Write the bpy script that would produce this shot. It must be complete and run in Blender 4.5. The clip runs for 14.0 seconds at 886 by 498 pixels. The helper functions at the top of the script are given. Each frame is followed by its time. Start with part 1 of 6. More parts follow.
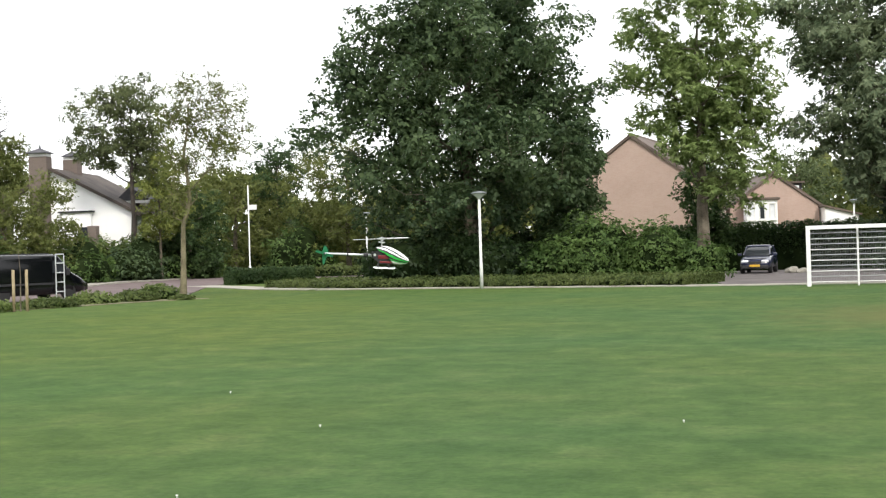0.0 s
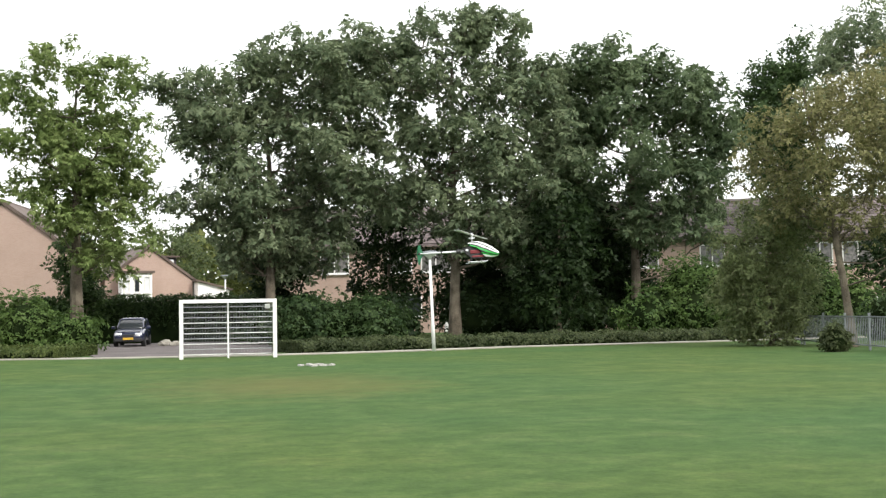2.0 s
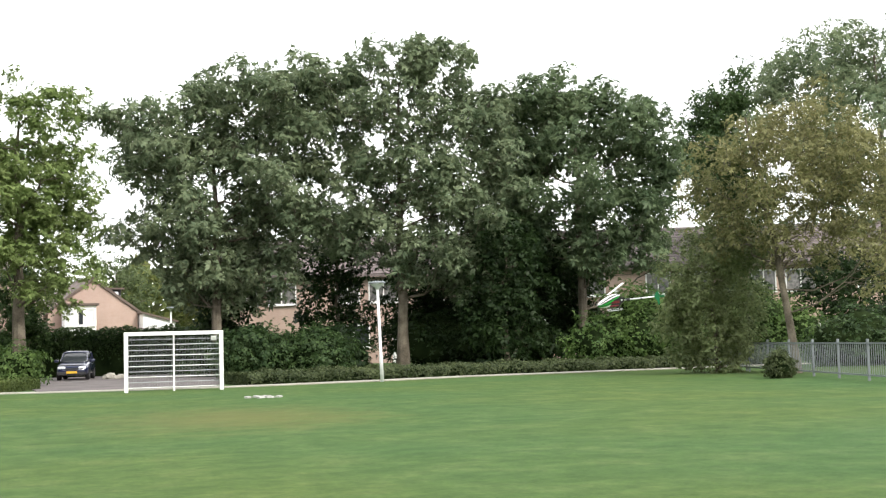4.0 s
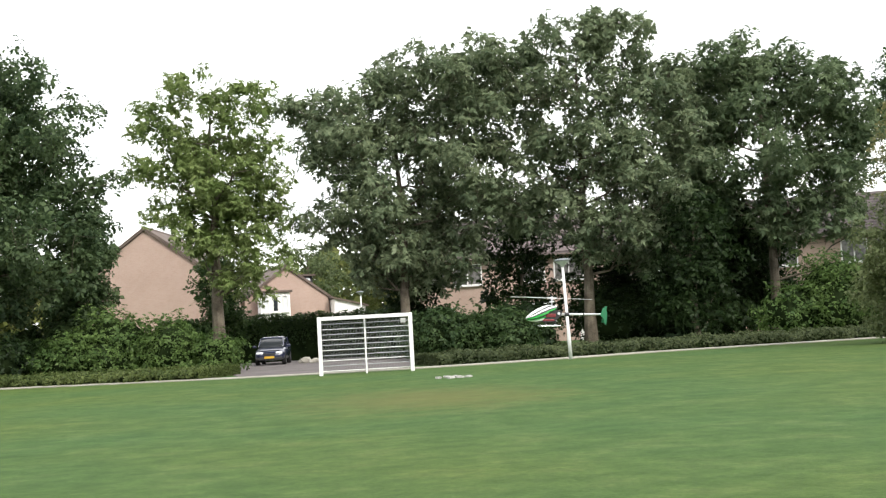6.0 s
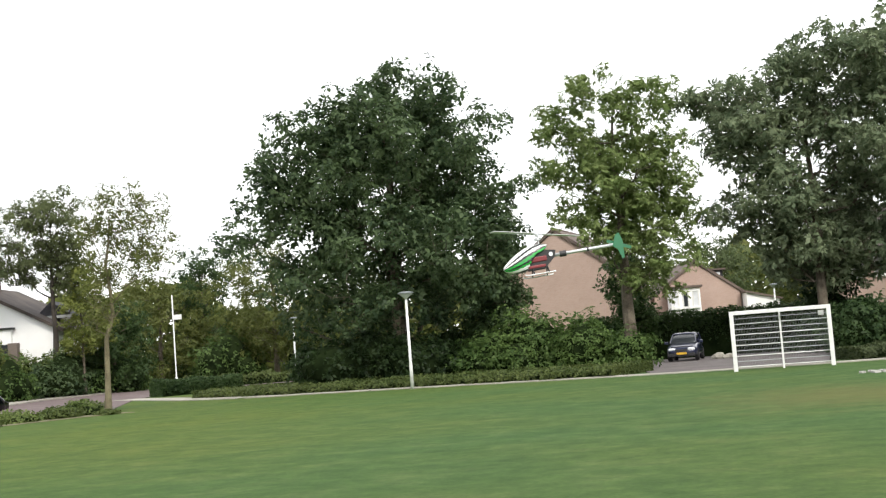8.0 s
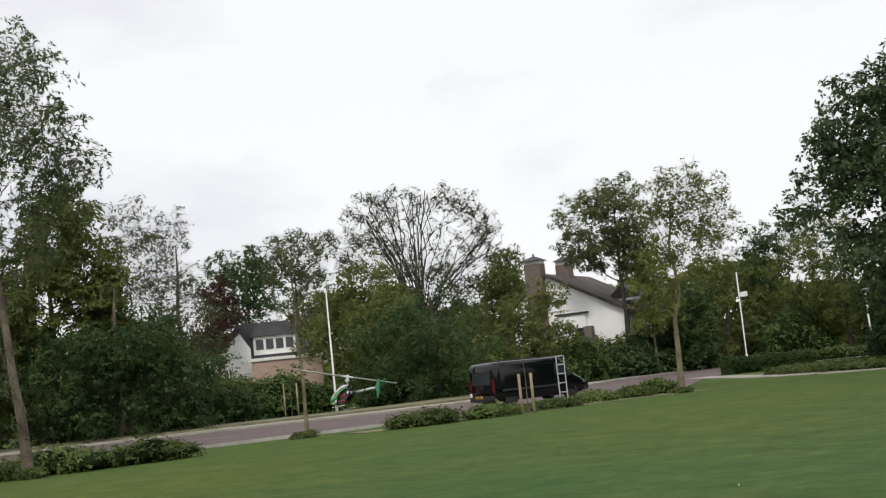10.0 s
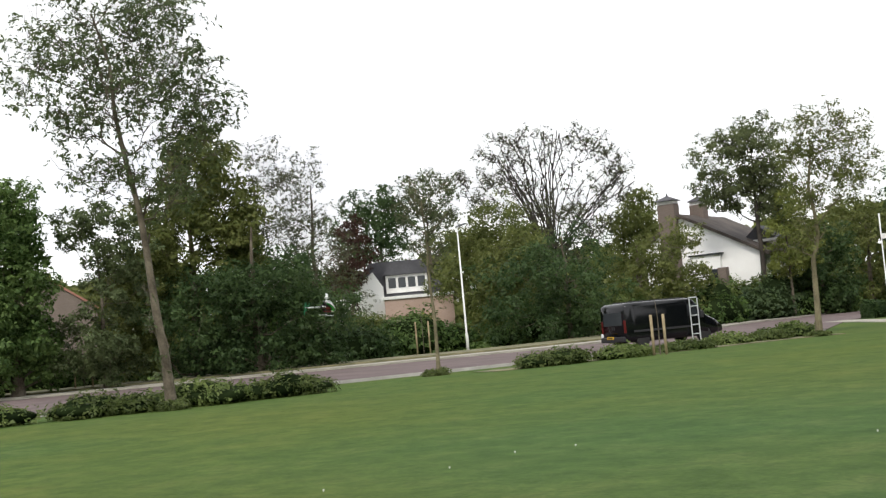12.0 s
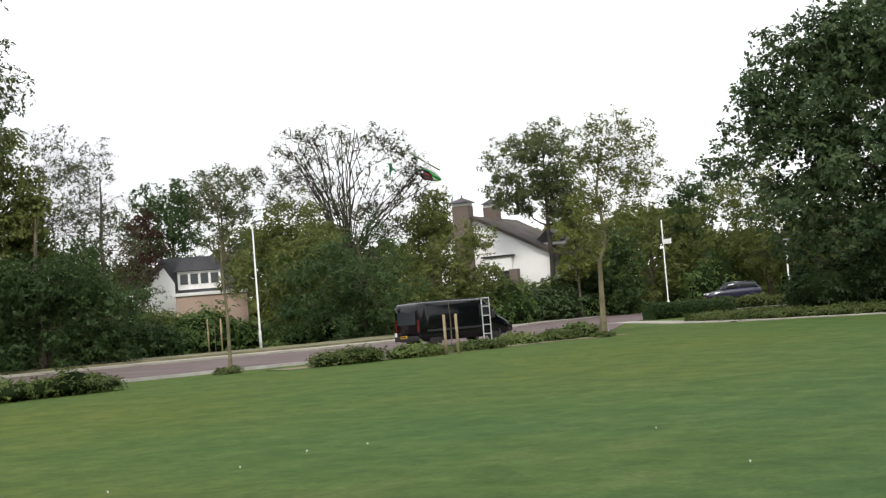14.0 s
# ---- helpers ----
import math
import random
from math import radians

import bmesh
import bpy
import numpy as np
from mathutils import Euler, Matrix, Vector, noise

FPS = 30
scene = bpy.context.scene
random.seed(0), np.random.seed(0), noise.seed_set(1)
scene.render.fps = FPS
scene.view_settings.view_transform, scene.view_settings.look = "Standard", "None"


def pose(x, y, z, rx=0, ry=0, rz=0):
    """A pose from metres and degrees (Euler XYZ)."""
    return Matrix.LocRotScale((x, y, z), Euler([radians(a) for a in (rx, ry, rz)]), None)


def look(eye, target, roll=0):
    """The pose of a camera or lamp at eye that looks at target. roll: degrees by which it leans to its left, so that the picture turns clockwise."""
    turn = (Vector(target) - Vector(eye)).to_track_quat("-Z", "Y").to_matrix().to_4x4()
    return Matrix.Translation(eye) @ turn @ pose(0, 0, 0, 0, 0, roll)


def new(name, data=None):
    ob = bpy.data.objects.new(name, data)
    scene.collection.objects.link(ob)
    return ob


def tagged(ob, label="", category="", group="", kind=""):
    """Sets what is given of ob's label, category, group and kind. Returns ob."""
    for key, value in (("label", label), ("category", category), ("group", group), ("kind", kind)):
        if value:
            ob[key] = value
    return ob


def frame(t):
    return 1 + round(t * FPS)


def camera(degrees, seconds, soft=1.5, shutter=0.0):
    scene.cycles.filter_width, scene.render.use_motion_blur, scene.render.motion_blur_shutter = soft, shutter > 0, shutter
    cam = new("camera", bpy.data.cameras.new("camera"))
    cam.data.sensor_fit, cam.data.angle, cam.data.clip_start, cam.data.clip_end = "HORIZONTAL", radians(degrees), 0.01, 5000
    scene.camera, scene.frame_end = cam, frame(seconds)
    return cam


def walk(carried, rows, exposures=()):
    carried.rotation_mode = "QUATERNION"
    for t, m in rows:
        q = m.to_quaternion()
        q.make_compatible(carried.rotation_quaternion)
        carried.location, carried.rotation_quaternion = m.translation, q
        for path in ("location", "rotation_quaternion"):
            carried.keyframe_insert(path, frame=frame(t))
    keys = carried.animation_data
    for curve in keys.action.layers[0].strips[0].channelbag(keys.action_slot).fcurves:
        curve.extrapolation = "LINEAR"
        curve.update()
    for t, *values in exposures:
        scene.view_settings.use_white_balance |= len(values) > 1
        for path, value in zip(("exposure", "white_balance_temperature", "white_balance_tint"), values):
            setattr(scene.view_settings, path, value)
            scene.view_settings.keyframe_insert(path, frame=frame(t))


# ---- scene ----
# ---------------------------------------------------------------- camera
cam = camera(39.23, 14.0, soft=1.3)
EYE = (0.0, 0.0, 1.5)


def aim(azimuth, tilt, roll):
    a, b = radians(azimuth), radians(tilt)
    way = Vector((math.sin(a) * math.cos(b), math.cos(a) * math.cos(b), math.sin(b)))
    return look(EYE, Vector(EYE) + way * 10, roll)


# seconds, compass bearing, tilt, roll
PAN = [(0.0, -16.24, 0.22, -1.75), (0.5, -7.15, 1.05, -4.1), (1.0, 0.1, 1.54, -4.19), (1.5, 6.86, 2.55, -2.45),
       (2.0, 12.06, 2.89, -0.99), (2.2, 13.92, 2.95, -0.63), (4.3, 14.46, 4.31, -1.57), (4.5, 13.63, 4.26, -1.79),
       (5.0, 12.59, 4.28, -2.32), (5.5, 9.51, 3.93, -2.8), (6.0, 6.0, 3.57, -3.17), (6.5, 2.54, 2.96, -2.65),
       (7.0, -0.37, 2.83, -2.53), (7.5, -6.43, 3.62, -4.18), (8.0, -12.63, 4.64, -4.34), (8.5, -19.09, 5.95, -4.54),
       (9.0, -26.21, 6.04, -5.83), (9.2, -29.29, 6.05, -5.97), (11.3, -44.67, 4.54, -5.5), (11.5, -45.1, 4.23, -5.51),
       (12.0, -44.49, 3.75, -5.15), (12.5, -43.22, 3.27, -4.61), (13.0, -41.36, 3.02, -4.21), (13.5, -38.61, 2.66, -4.63),
       (14.0, -35.12, 2.89, -4.6)]
walk(cam, [(t, aim(a, b, r)) for t, a, b, r in PAN],
     exposures=[(0.0, -0.02), (1.5, 0.05), (2.2, 0.1), (4.3, 0.35), (5.0, 0.35), (6.0, 0.15), (7.5, 0.0), (8.2, -0.2), (9.0, -0.84), (9.2, -0.88), (11.3, -0.9), (11.5, -0.85),
                (12.0, -0.47), (14.0, -0.5)])

# ---------------------------------------------------------------- world and sun
SUN_AZ, SUN_EL = 150.0, 42.0          # compass bearing of the sun, behind the camera to the right
world = bpy.data.worlds.new("overcast_sky")
scene.world = world
world.use_nodes = True
wn, wl = world.node_tree.nodes, world.node_tree.links
wn.clear()
w_out = wn.new("ShaderNodeOutputWorld")
w_bg = wn.new("ShaderNodeBackground")
w_sky = wn.new("ShaderNodeTexSky")
w_sky.sky_type = "NISHITA"
w_sky.sun_disc = False
w_sky.sun_elevation = radians(SUN_EL)
w_sky.sun_rotation = radians(SUN_AZ)
w_dim = wn.new("ShaderNodeVectorMath")
w_dim.operation = "SCALE"
w_dim.inputs["Scale"].default_value = 0.14
w_co = wn.new("ShaderNodeTexCoord")
w_map = wn.new("ShaderNodeMapping")
w_map.inputs["Scale"].default_value = (1.0, 1.0, 2.6)
w_noise = wn.new("ShaderNodeTexNoise")
w_noise.inputs["Scale"].default_value = 2.3
w_noise.inputs["Detail"].default_value = 5.0
w_noise.inputs["Roughness"].default_value = 0.55
w_ramp = wn.new("ShaderNodeValToRGB")
w_ramp.color_ramp.elements[0].position = 0.27
w_ramp.color_ramp.elements[0].color = (1.52, 1.51, 1.62, 1)
w_ramp.color_ramp.elements[1].position = 0.46
w_ramp.color_ramp.elements[1].color = (1.95, 1.95, 1.97, 1)
w_mix = wn.new("ShaderNodeMix")
w_mix.data_type = "RGBA"
w_mix.inputs[0].default_value = 0.9
wl.new(w_co.outputs["Generated"], w_map.inputs[0])
wl.new(w_map.outputs[0], w_noise.inputs["Vector"])
wl.new(w_noise.outputs[0], w_ramp.inputs[0])
wl.new(w_sky.outputs[0], w_dim.inputs[0])
wl.new(w_dim.outputs[0], w_mix.inputs[6])
wl.new(w_ramp.outputs[0], w_mix.inputs[7])
wl.new(w_mix.outputs[2], w_bg.inputs[0])
wl.new(w_bg.outputs[0], w_out.inputs[0])

sun = bpy.data.lights.new("sun", "SUN")
sun.energy, sun.angle, sun.color = 3.0, radians(12), (1.0, 0.95, 0.87)
sun_ob = new("sun", sun)
sa, se = radians(SUN_AZ), radians(SUN_EL)
sun_ob.matrix_world = look((math.sin(sa) * math.cos(se) * 60, math.cos(sa) * math.cos(se) * 60, math.sin(se) * 60), (0, 0, 0))


# ---------------------------------------------------------------- materials
def material(name, dark, light, scale=4.0, rough=0.7, metal=0.0, bump=0.15, fine=60.0, vary=0.0, islands=False, clear=0.0,
             translucent=0.0, mid=None, stops=(0.3, 0.7), object_space=False, gloss=0.5):
    """A surface with patches at one scale and grain at a finer one."""
    m = bpy.data.materials.new(name)
    m.use_nodes = True
    n, l = m.node_tree.nodes, m.node_tree.links
    p = n["Principled BSDF"]
    p.inputs["Roughness"].default_value = rough
    p.inputs["Metallic"].default_value = metal
    p.inputs["Specular IOR Level"].default_value = gloss
    p.inputs["Coat Weight"].default_value = clear
    co = n.new("ShaderNodeTexCoord")
    if object_space:
        src = co.outputs["Object"]
    else:
        src = n.new("ShaderNodeNewGeometry").outputs["Position"]
    a = n.new("ShaderNodeTexNoise")
    a.inputs["Scale"].default_value, a.inputs["Detail"].default_value = scale, 4
    b = n.new("ShaderNodeTexNoise")
    b.inputs["Scale"].default_value, b.inputs["Detail"].default_value = fine, 3
    l.new(src, a.inputs["Vector"])
    l.new(src, b.inputs["Vector"])
    mixv = n.new("ShaderNodeMath")
    mixv.operation = "MULTIPLY_ADD"
    l.new(b.outputs[0], mixv.inputs[0])
    mixv.inputs[1].default_value = 0.35
    l.new(a.outputs[0], mixv.inputs[2])
    sub = n.new("ShaderNodeMath")
    sub.operation = "SUBTRACT"
    l.new(mixv.outputs[0], sub.inputs[0])
    sub.inputs[1].default_value = 0.175
    value = sub.outputs[0]
    if vary > 0:
        rnd = n.new("ShaderNodeNewGeometry").outputs["Random Per Island"] if islands else n.new("ShaderNodeObjectInfo").outputs["Random"]
        mv = n.new("ShaderNodeMath")
        mv.operation = "MULTIPLY_ADD"
        l.new(rnd, mv.inputs[0])
        mv.inputs[1].default_value = vary
        l.new(value, mv.inputs[2])
        s2 = n.new("ShaderNodeMath")
        s2.operation = "SUBTRACT"
        l.new(mv.outputs[0], s2.inputs[0])
        s2.inputs[1].default_value = vary / 2
        value = s2.outputs[0]
    r = n.new("ShaderNodeValToRGB")
    e = r.color_ramp.elements
    e[0].position, e[0].color = stops[0], (*dark, 1)
    e[1].position, e[1].color = stops[1], (*light, 1)
    if mid:
        k = e.new((stops[0] + stops[1]) / 2)
        k.color = (*mid, 1)
    l.new(value, r.inputs[0])
    l.new(r.outputs[0], p.inputs["Base Color"])
    if bump > 0:
        bp = n.new("ShaderNodeBump")
        bp.inputs["Strength"].default_value = bump
        bp.inputs["Distance"].default_value = 0.02
        l.new(b.outputs[0], bp.inputs["Height"])
        l.new(bp.outputs[0], p.inputs["Normal"])
    if translucent > 0:
        tr = n.new("ShaderNodeBsdfTranslucent")
        l.new(r.outputs[0], tr.inputs[0])
        mx = n.new("ShaderNodeMixShader")
        mx.inputs[0].default_value = translucent
        l.new(p.outputs[0], mx.inputs[1])
        l.new(tr.outputs[0], mx.inputs[2])
        l.new(mx.outputs[0], n["Material Output"].inputs[0])
    return m


def leaf(name, dark, light, rough=0.5, vary=0.5, translucent=0.4):
    return material(name, dark, light, scale=0.45, rough=rough, bump=0, fine=6, vary=vary, islands=True, translucent=translucent,
                    stops=(0.22, 0.78), gloss=0.18)


def flat(name, colour, rough=0.5, metal=0.0, clear=0.0, bump=0.05):
    d = tuple(c * 0.86 for c in colour)
    return material(name, d, colour, scale=3.0, rough=rough, metal=metal, clear=clear, bump=bump, fine=40, object_space=True)


def brickwork(name, c1, c2, mortar, size=0.21):
    """Brick courses as a far-off surface shows them: colour from brick to brick, joints recessed."""
    m = material(name, c1, c2, scale=0.5, rough=0.9, fine=8)
    n, l = m.node_tree.nodes, m.node_tree.links
    p = n["Principled BSDF"]
    co = n.new("ShaderNodeTexCoord")
    br = n.new("ShaderNodeTexBrick")
    br.inputs["Scale"].default_value = 1.0
    br.inputs["Brick Width"].default_value, br.inputs["Row Height"].default_value = size, size * 0.3
    br.inputs["Mortar Size"].default_value = size * 0.045
    br.inputs["Color1"].default_value, br.inputs["Color2"].default_value = (*c1, 1), (*c2, 1)
    br.inputs["Mortar"].default_value = (*mortar, 1)
    mp = n.new("ShaderNodeMapping")
    mp.inputs["Rotation"].default_value = (radians(90), 0, 0)
    l.new(co.outputs["Object"], mp.inputs[0])
    l.new(mp.outputs[0], br.inputs["Vector"])
    ramp = p.inputs["Base Color"].links[0].from_node
    mx = n.new("ShaderNodeMix")
    mx.data_type = "RGBA"
    mx.inputs[0].default_value = 0.5
    l.new(ramp.outputs[0], mx.inputs[6])
    l.new(br.outputs[0], mx.inputs[7])
    l.new(mx.outputs[2], p.inputs["Base Color"])
    return m


def glass(name="window_glass"):
    m = flat(name, (0.035, 0.04, 0.045), rough=0.06, bump=0)
    return m


def lawn_material():
    """Mown grass: broad yellowish and bluish areas, hand-sized tufts, fine grain, and a worn area before the goal."""
    m = material("lawn_grass", (0.038, 0.072, 0.023), (0.086, 0.118, 0.047), scale=0.9, rough=0.95, bump=0.8, fine=14,
                 mid=(0.056, 0.096, 0.032), stops=(0.24, 0.78), gloss=0.1)
    n, l = m.node_tree.nodes, m.node_tree.links
    p = n["Principled BSDF"]
    ramp = p.inputs["Base Color"].links[0].from_node
    for node in n:
        if node.type == "TEX_NOISE":
            node.inputs["Detail"].default_value = 6
            node.inputs["Roughness"].default_value = 0.65
    pos = n.new("ShaderNodeNewGeometry").outputs["Position"]
    big = n.new("ShaderNodeTexNoise")
    big.inputs["Scale"].default_value, big.inputs["Detail"].default_value = 0.11, 3
    l.new(pos, big.inputs["Vector"])
    tint = n.new("ShaderNodeValToRGB")
    tint.color_ramp.elements[0].position, tint.color_ramp.elements[0].color = 0.36, (0.88, 1.0, 0.98, 1)
    tint.color_ramp.elements[1].position, tint.color_ramp.elements[1].color = 0.64, (1.17, 1.07, 0.90, 1)
    l.new(big.outputs[0], tint.inputs[0])
    mul = n.new("ShaderNodeMix")
    mul.data_type, mul.blend_type = "RGBA", "MULTIPLY"
    mul.inputs[0].default_value = 1.0
    l.new(ramp.outputs[0], mul.inputs[6])
    l.new(tint.outputs[0], mul.inputs[7])
    off = n.new("ShaderNodeVectorMath")
    off.operation = "SUBTRACT"
    off.inputs[1].default_value = (2.2, 26.7, 0)
    l.new(pos, off.inputs[0])
    squash = n.new("ShaderNodeVectorMath")
    squash.operation = "MULTIPLY"
    squash.inputs[1].default_value = (0.20, 0.13, 0)
    l.new(off.outputs[0], squash.inputs[0])
    far = n.new("ShaderNodeVectorMath")
    far.operation = "LENGTH"
    l.new(squash.outputs[0], far.inputs[0])
    spots = n.new("ShaderNodeTexNoise")
    spots.inputs["Scale"].default_value, spots.inputs["Detail"].default_value = 1.1, 4
    l.new(pos, spots.inputs["Vector"])
    near = n.new("ShaderNodeMath")
    near.operation = "SUBTRACT"
    l.new(spots.outputs[0], near.inputs[0])
    l.new(far.outputs["Value"], near.inputs[1])
    wear = n.new("ShaderNodeMapRange")
    wear.inputs["From Min"].default_value, wear.inputs["From Max"].default_value = -0.25, 0.35
    wear.inputs["To Max"].default_value = 0.5
    l.new(near.outputs[0], wear.inputs["Value"])
    mx = n.new("ShaderNodeMix")
    mx.data_type = "RGBA"
    l.new(wear.outputs[0], mx.inputs[0])
    tuft = n.new("ShaderNodeTexNoise")
    tuft.inputs["Scale"].default_value, tuft.inputs["Detail"].default_value, tuft.inputs["Roughness"].default_value = 2.6, 9, 0.76
    l.new(pos, tuft.inputs["Vector"])
    shade = n.new("ShaderNodeValToRGB")
    shade.color_ramp.elements[0].position, shade.color_ramp.elements[0].color = 0.33, (0.72, 0.76, 0.75, 1)
    shade.color_ramp.elements[1].position, shade.color_ramp.elements[1].color = 0.67, (1.26, 1.22, 1.19, 1)
    speck = n.new("ShaderNodeTexNoise")
    speck.inputs["Scale"].default_value, speck.inputs["Detail"].default_value, speck.inputs["Roughness"].default_value = 17.0, 4, 0.7
    l.new(pos, speck.inputs["Vector"])
    blend = n.new("ShaderNodeMath")
    blend.operation = "MULTIPLY_ADD"
    blend.inputs[1].default_value = 0.55
    l.new(speck.outputs[0], blend.inputs[0])
    level = n.new("ShaderNodeMath")
    level.operation = "SUBTRACT"
    level.inputs[1].default_value = 0.275
    l.new(tuft.outputs[0], level.inputs[0])
    l.new(level.outputs[0], blend.inputs[2])
    l.new(blend.outputs[0], shade.inputs[0])
    mul2 = n.new("ShaderNodeMix")
    mul2.data_type, mul2.blend_type = "RGBA", "MULTIPLY"
    mul2.inputs[0].default_value = 1.0
    axes = n.new("ShaderNodeSeparateXYZ")
    l.new(pos, axes.inputs[0])
    dry = n.new("ShaderNodeMapRange")
    dry.inputs["From Min"].default_value, dry.inputs["From Max"].default_value = -3.0, -16.0
    l.new(axes.outputs[0], dry.inputs["Value"])
    road_side = n.new("ShaderNodeMix")
    road_side.data_type, road_side.blend_type = "RGBA", "MULTIPLY"
    l.new(dry.outputs[0], road_side.inputs[0])
    l.new(mul.outputs[2], road_side.inputs[6])
    road_side.inputs[7].default_value = (1.16, 1.06, 0.80, 1)
    l.new(road_side.outputs[2], mul2.inputs[6])
    l.new(shade.outputs[0], mul2.inputs[7])
    l.new(mul2.outputs[2], mx.inputs[6])
    mx.inputs[7].default_value = (0.120, 0.108, 0.042, 1)
    l.new(mx.outputs[2], p.inputs["Base Color"])
    return m


LAWN = lawn_material()
ROAD = material("clinker_road", (0.078, 0.056, 0.054), (0.145, 0.104, 0.100), scale=0.5, rough=0.85, bump=0.3, fine=9)
PAVE = material("concrete_pavers", (0.24, 0.225, 0.19), (0.37, 0.35, 0.30), scale=0.8, rough=0.9, bump=0.3, fine=10)
KERB = material("kerb_concrete", (0.30, 0.29, 0.27), (0.45, 0.44, 0.41), scale=1.5, rough=0.9, bump=0.3, fine=18)
DRIVE = material("drive_pavers", (0.075, 0.066, 0.064), (0.15, 0.13, 0.125), scale=0.7, rough=0.9, bump=0.3, fine=9)
EARTH = material("dry_verge_earth", (0.09, 0.095, 0.045), (0.21, 0.19, 0.11), scale=1.2, rough=0.95, bump=0.5, fine=14)
BARK = material("grey_brown_bark", (0.058, 0.046, 0.032), (0.160, 0.136, 0.100), scale=2.0, rough=0.95, bump=0.8, fine=16)
BARK_DARK = material("dark_branch_bark", (0.022, 0.018, 0.015), (0.06, 0.05, 0.042), scale=2.0, rough=0.95, bump=0.6, fine=16)
BARK_PALE = material("pale_olive_bark", (0.095, 0.082, 0.048), (0.20, 0.175, 0.105), scale=2.0, rough=0.95, bump=0.6, fine=16)
STAKE_WOOD = material("weathered_stake_wood", (0.25, 0.19, 0.11), (0.45, 0.36, 0.23), scale=3.0, rough=0.9, bump=0.4, fine=30)
# near-black solid core: the shade inside bushes and hedges, put in as colour
CORE = material("shaded_inside", (0.008, 0.014, 0.005), (0.022, 0.034, 0.012), scale=1.0, rough=1.0, bump=0.5, fine=9, gloss=0.03)
L_OAK = leaf("oak_leaf", (0.033, 0.060, 0.027), (0.108, 0.156, 0.068))
L_LOCUST = leaf("locust_leaf", (0.115, 0.172, 0.048), (0.250, 0.315, 0.115), vary=0.4)
L_WALNUT = leaf("walnut_leaf", (0.090, 0.130, 0.070), (0.235, 0.282, 0.160), vary=0.4)
L_DARK = leaf("dark_green_leaf", (0.028, 0.056, 0.020), (0.080, 0.128, 0.044))
L_OLIVE = leaf("olive_leaf", (0.080, 0.104, 0.027), (0.180, 0.200, 0.062))
L_BROWN = leaf("autumn_brown_leaf", (0.130, 0.138, 0.055), (0.265, 0.256, 0.118))
L_BUSH = leaf("bright_bush_leaf", (0.046, 0.090, 0.023), (0.126, 0.192, 0.055))
L_GREY = leaf("grey_green_leaf", (0.060, 0.086, 0.034), (0.140, 0.176, 0.078))
L_COVER = leaf("ground_cover_leaf", (0.056, 0.086, 0.024), (0.130, 0.162, 0.052))
# olive leaf lightened: sunlight on the foliage is set in the colour
L_SUNLIT = leaf("sunlit_olive_leaf", (0.088, 0.132, 0.034), (0.198, 0.250, 0.082))
L_STRIP = leaf("ground_cover_grey_leaf", (0.044, 0.062, 0.026), (0.098, 0.122, 0.052))
# darker copy of the other ash trees' leaf, shade mixed into the colour
L_ASH = leaf("shaded_ash_leaf", (0.064, 0.104, 0.052), (0.172, 0.224, 0.114), vary=0.4)
# leaf colour lowered to stand for deep shade under the trees
L_DEEP = leaf("shade_darkened_leaf", (0.011, 0.024, 0.008), (0.034, 0.060, 0.019))
L_DUSK = leaf("dusky_thin_leaf", (0.046, 0.056, 0.027), (0.115, 0.128, 0.064), translucent=0.12)
L_ALDER = leaf("grey_olive_leaf", (0.082, 0.106, 0.044), (0.190, 0.220, 0.100))
L_SHRUB = leaf("pale_olive_leaf", (0.105, 0.136, 0.056), (0.235, 0.275, 0.125))
L_SPRING = leaf("yellow_green_leaf", (0.125, 0.160, 0.034), (0.270, 0.300, 0.085))
L_RED = leaf("copper_leaf", (0.035, 0.018, 0.014), (0.085, 0.045, 0.032))
L_YELLOW = leaf("golden_leaf", (0.16, 0.17, 0.02), (0.32, 0.30, 0.05))
WHITE = flat("white_paint", (0.78, 0.78, 0.76), rough=0.45)
LAMP_WHITE = flat("lamp_post_white", (0.74, 0.75, 0.74), rough=0.4)
RENDERED = material("white_render", (0.86, 0.86, 0.85), (0.93, 0.93, 0.92), scale=0.6, rough=0.9, bump=0.2, fine=20)
GALV = flat("galvanised_steel", (0.36, 0.37, 0.38), rough=0.45, metal=0.7)
FENCE_GREY = flat("fence_grey", (0.20, 0.22, 0.23), rough=0.55, metal=0.3)
ALU = flat("ladder_aluminium", (0.55, 0.58, 0.58), rough=0.4, metal=0.25)
BLACK_CAR = flat("black_car_paint", (0.003, 0.0035, 0.005), rough=0.12, clear=0.0, bump=0)
BLUE_CAR = flat("dark_blue_car_paint", (0.012, 0.017, 0.050), rough=0.3, clear=0.9, bump=0)
NAVY_CAR = flat("navy_car_paint", (0.014, 0.018, 0.045), rough=0.3, clear=0.8, bump=0)
TYRE = flat("tyre_rubber", (0.018, 0.018, 0.018), rough=0.85)
RIM = flat("wheel_rim", (0.5, 0.5, 0.52), rough=0.35, metal=0.6)
PLASTIC = flat("black_plastic", (0.02, 0.02, 0.022), rough=0.55)
LENS = flat("headlight_lens", (0.80, 0.82, 0.85), rough=0.1)
REDLENS = flat("tail_light_lens", (0.10, 0.012, 0.012), rough=0.15)
PLATE = flat("yellow_plate", (0.62, 0.38, 0.03), rough=0.5)
GLASS = glass()
CURTAINED = material("curtained_glass", (0.06, 0.06, 0.06), (0.24, 0.23, 0.22), scale=3.5, rough=0.1, bump=0, fine=1.5)
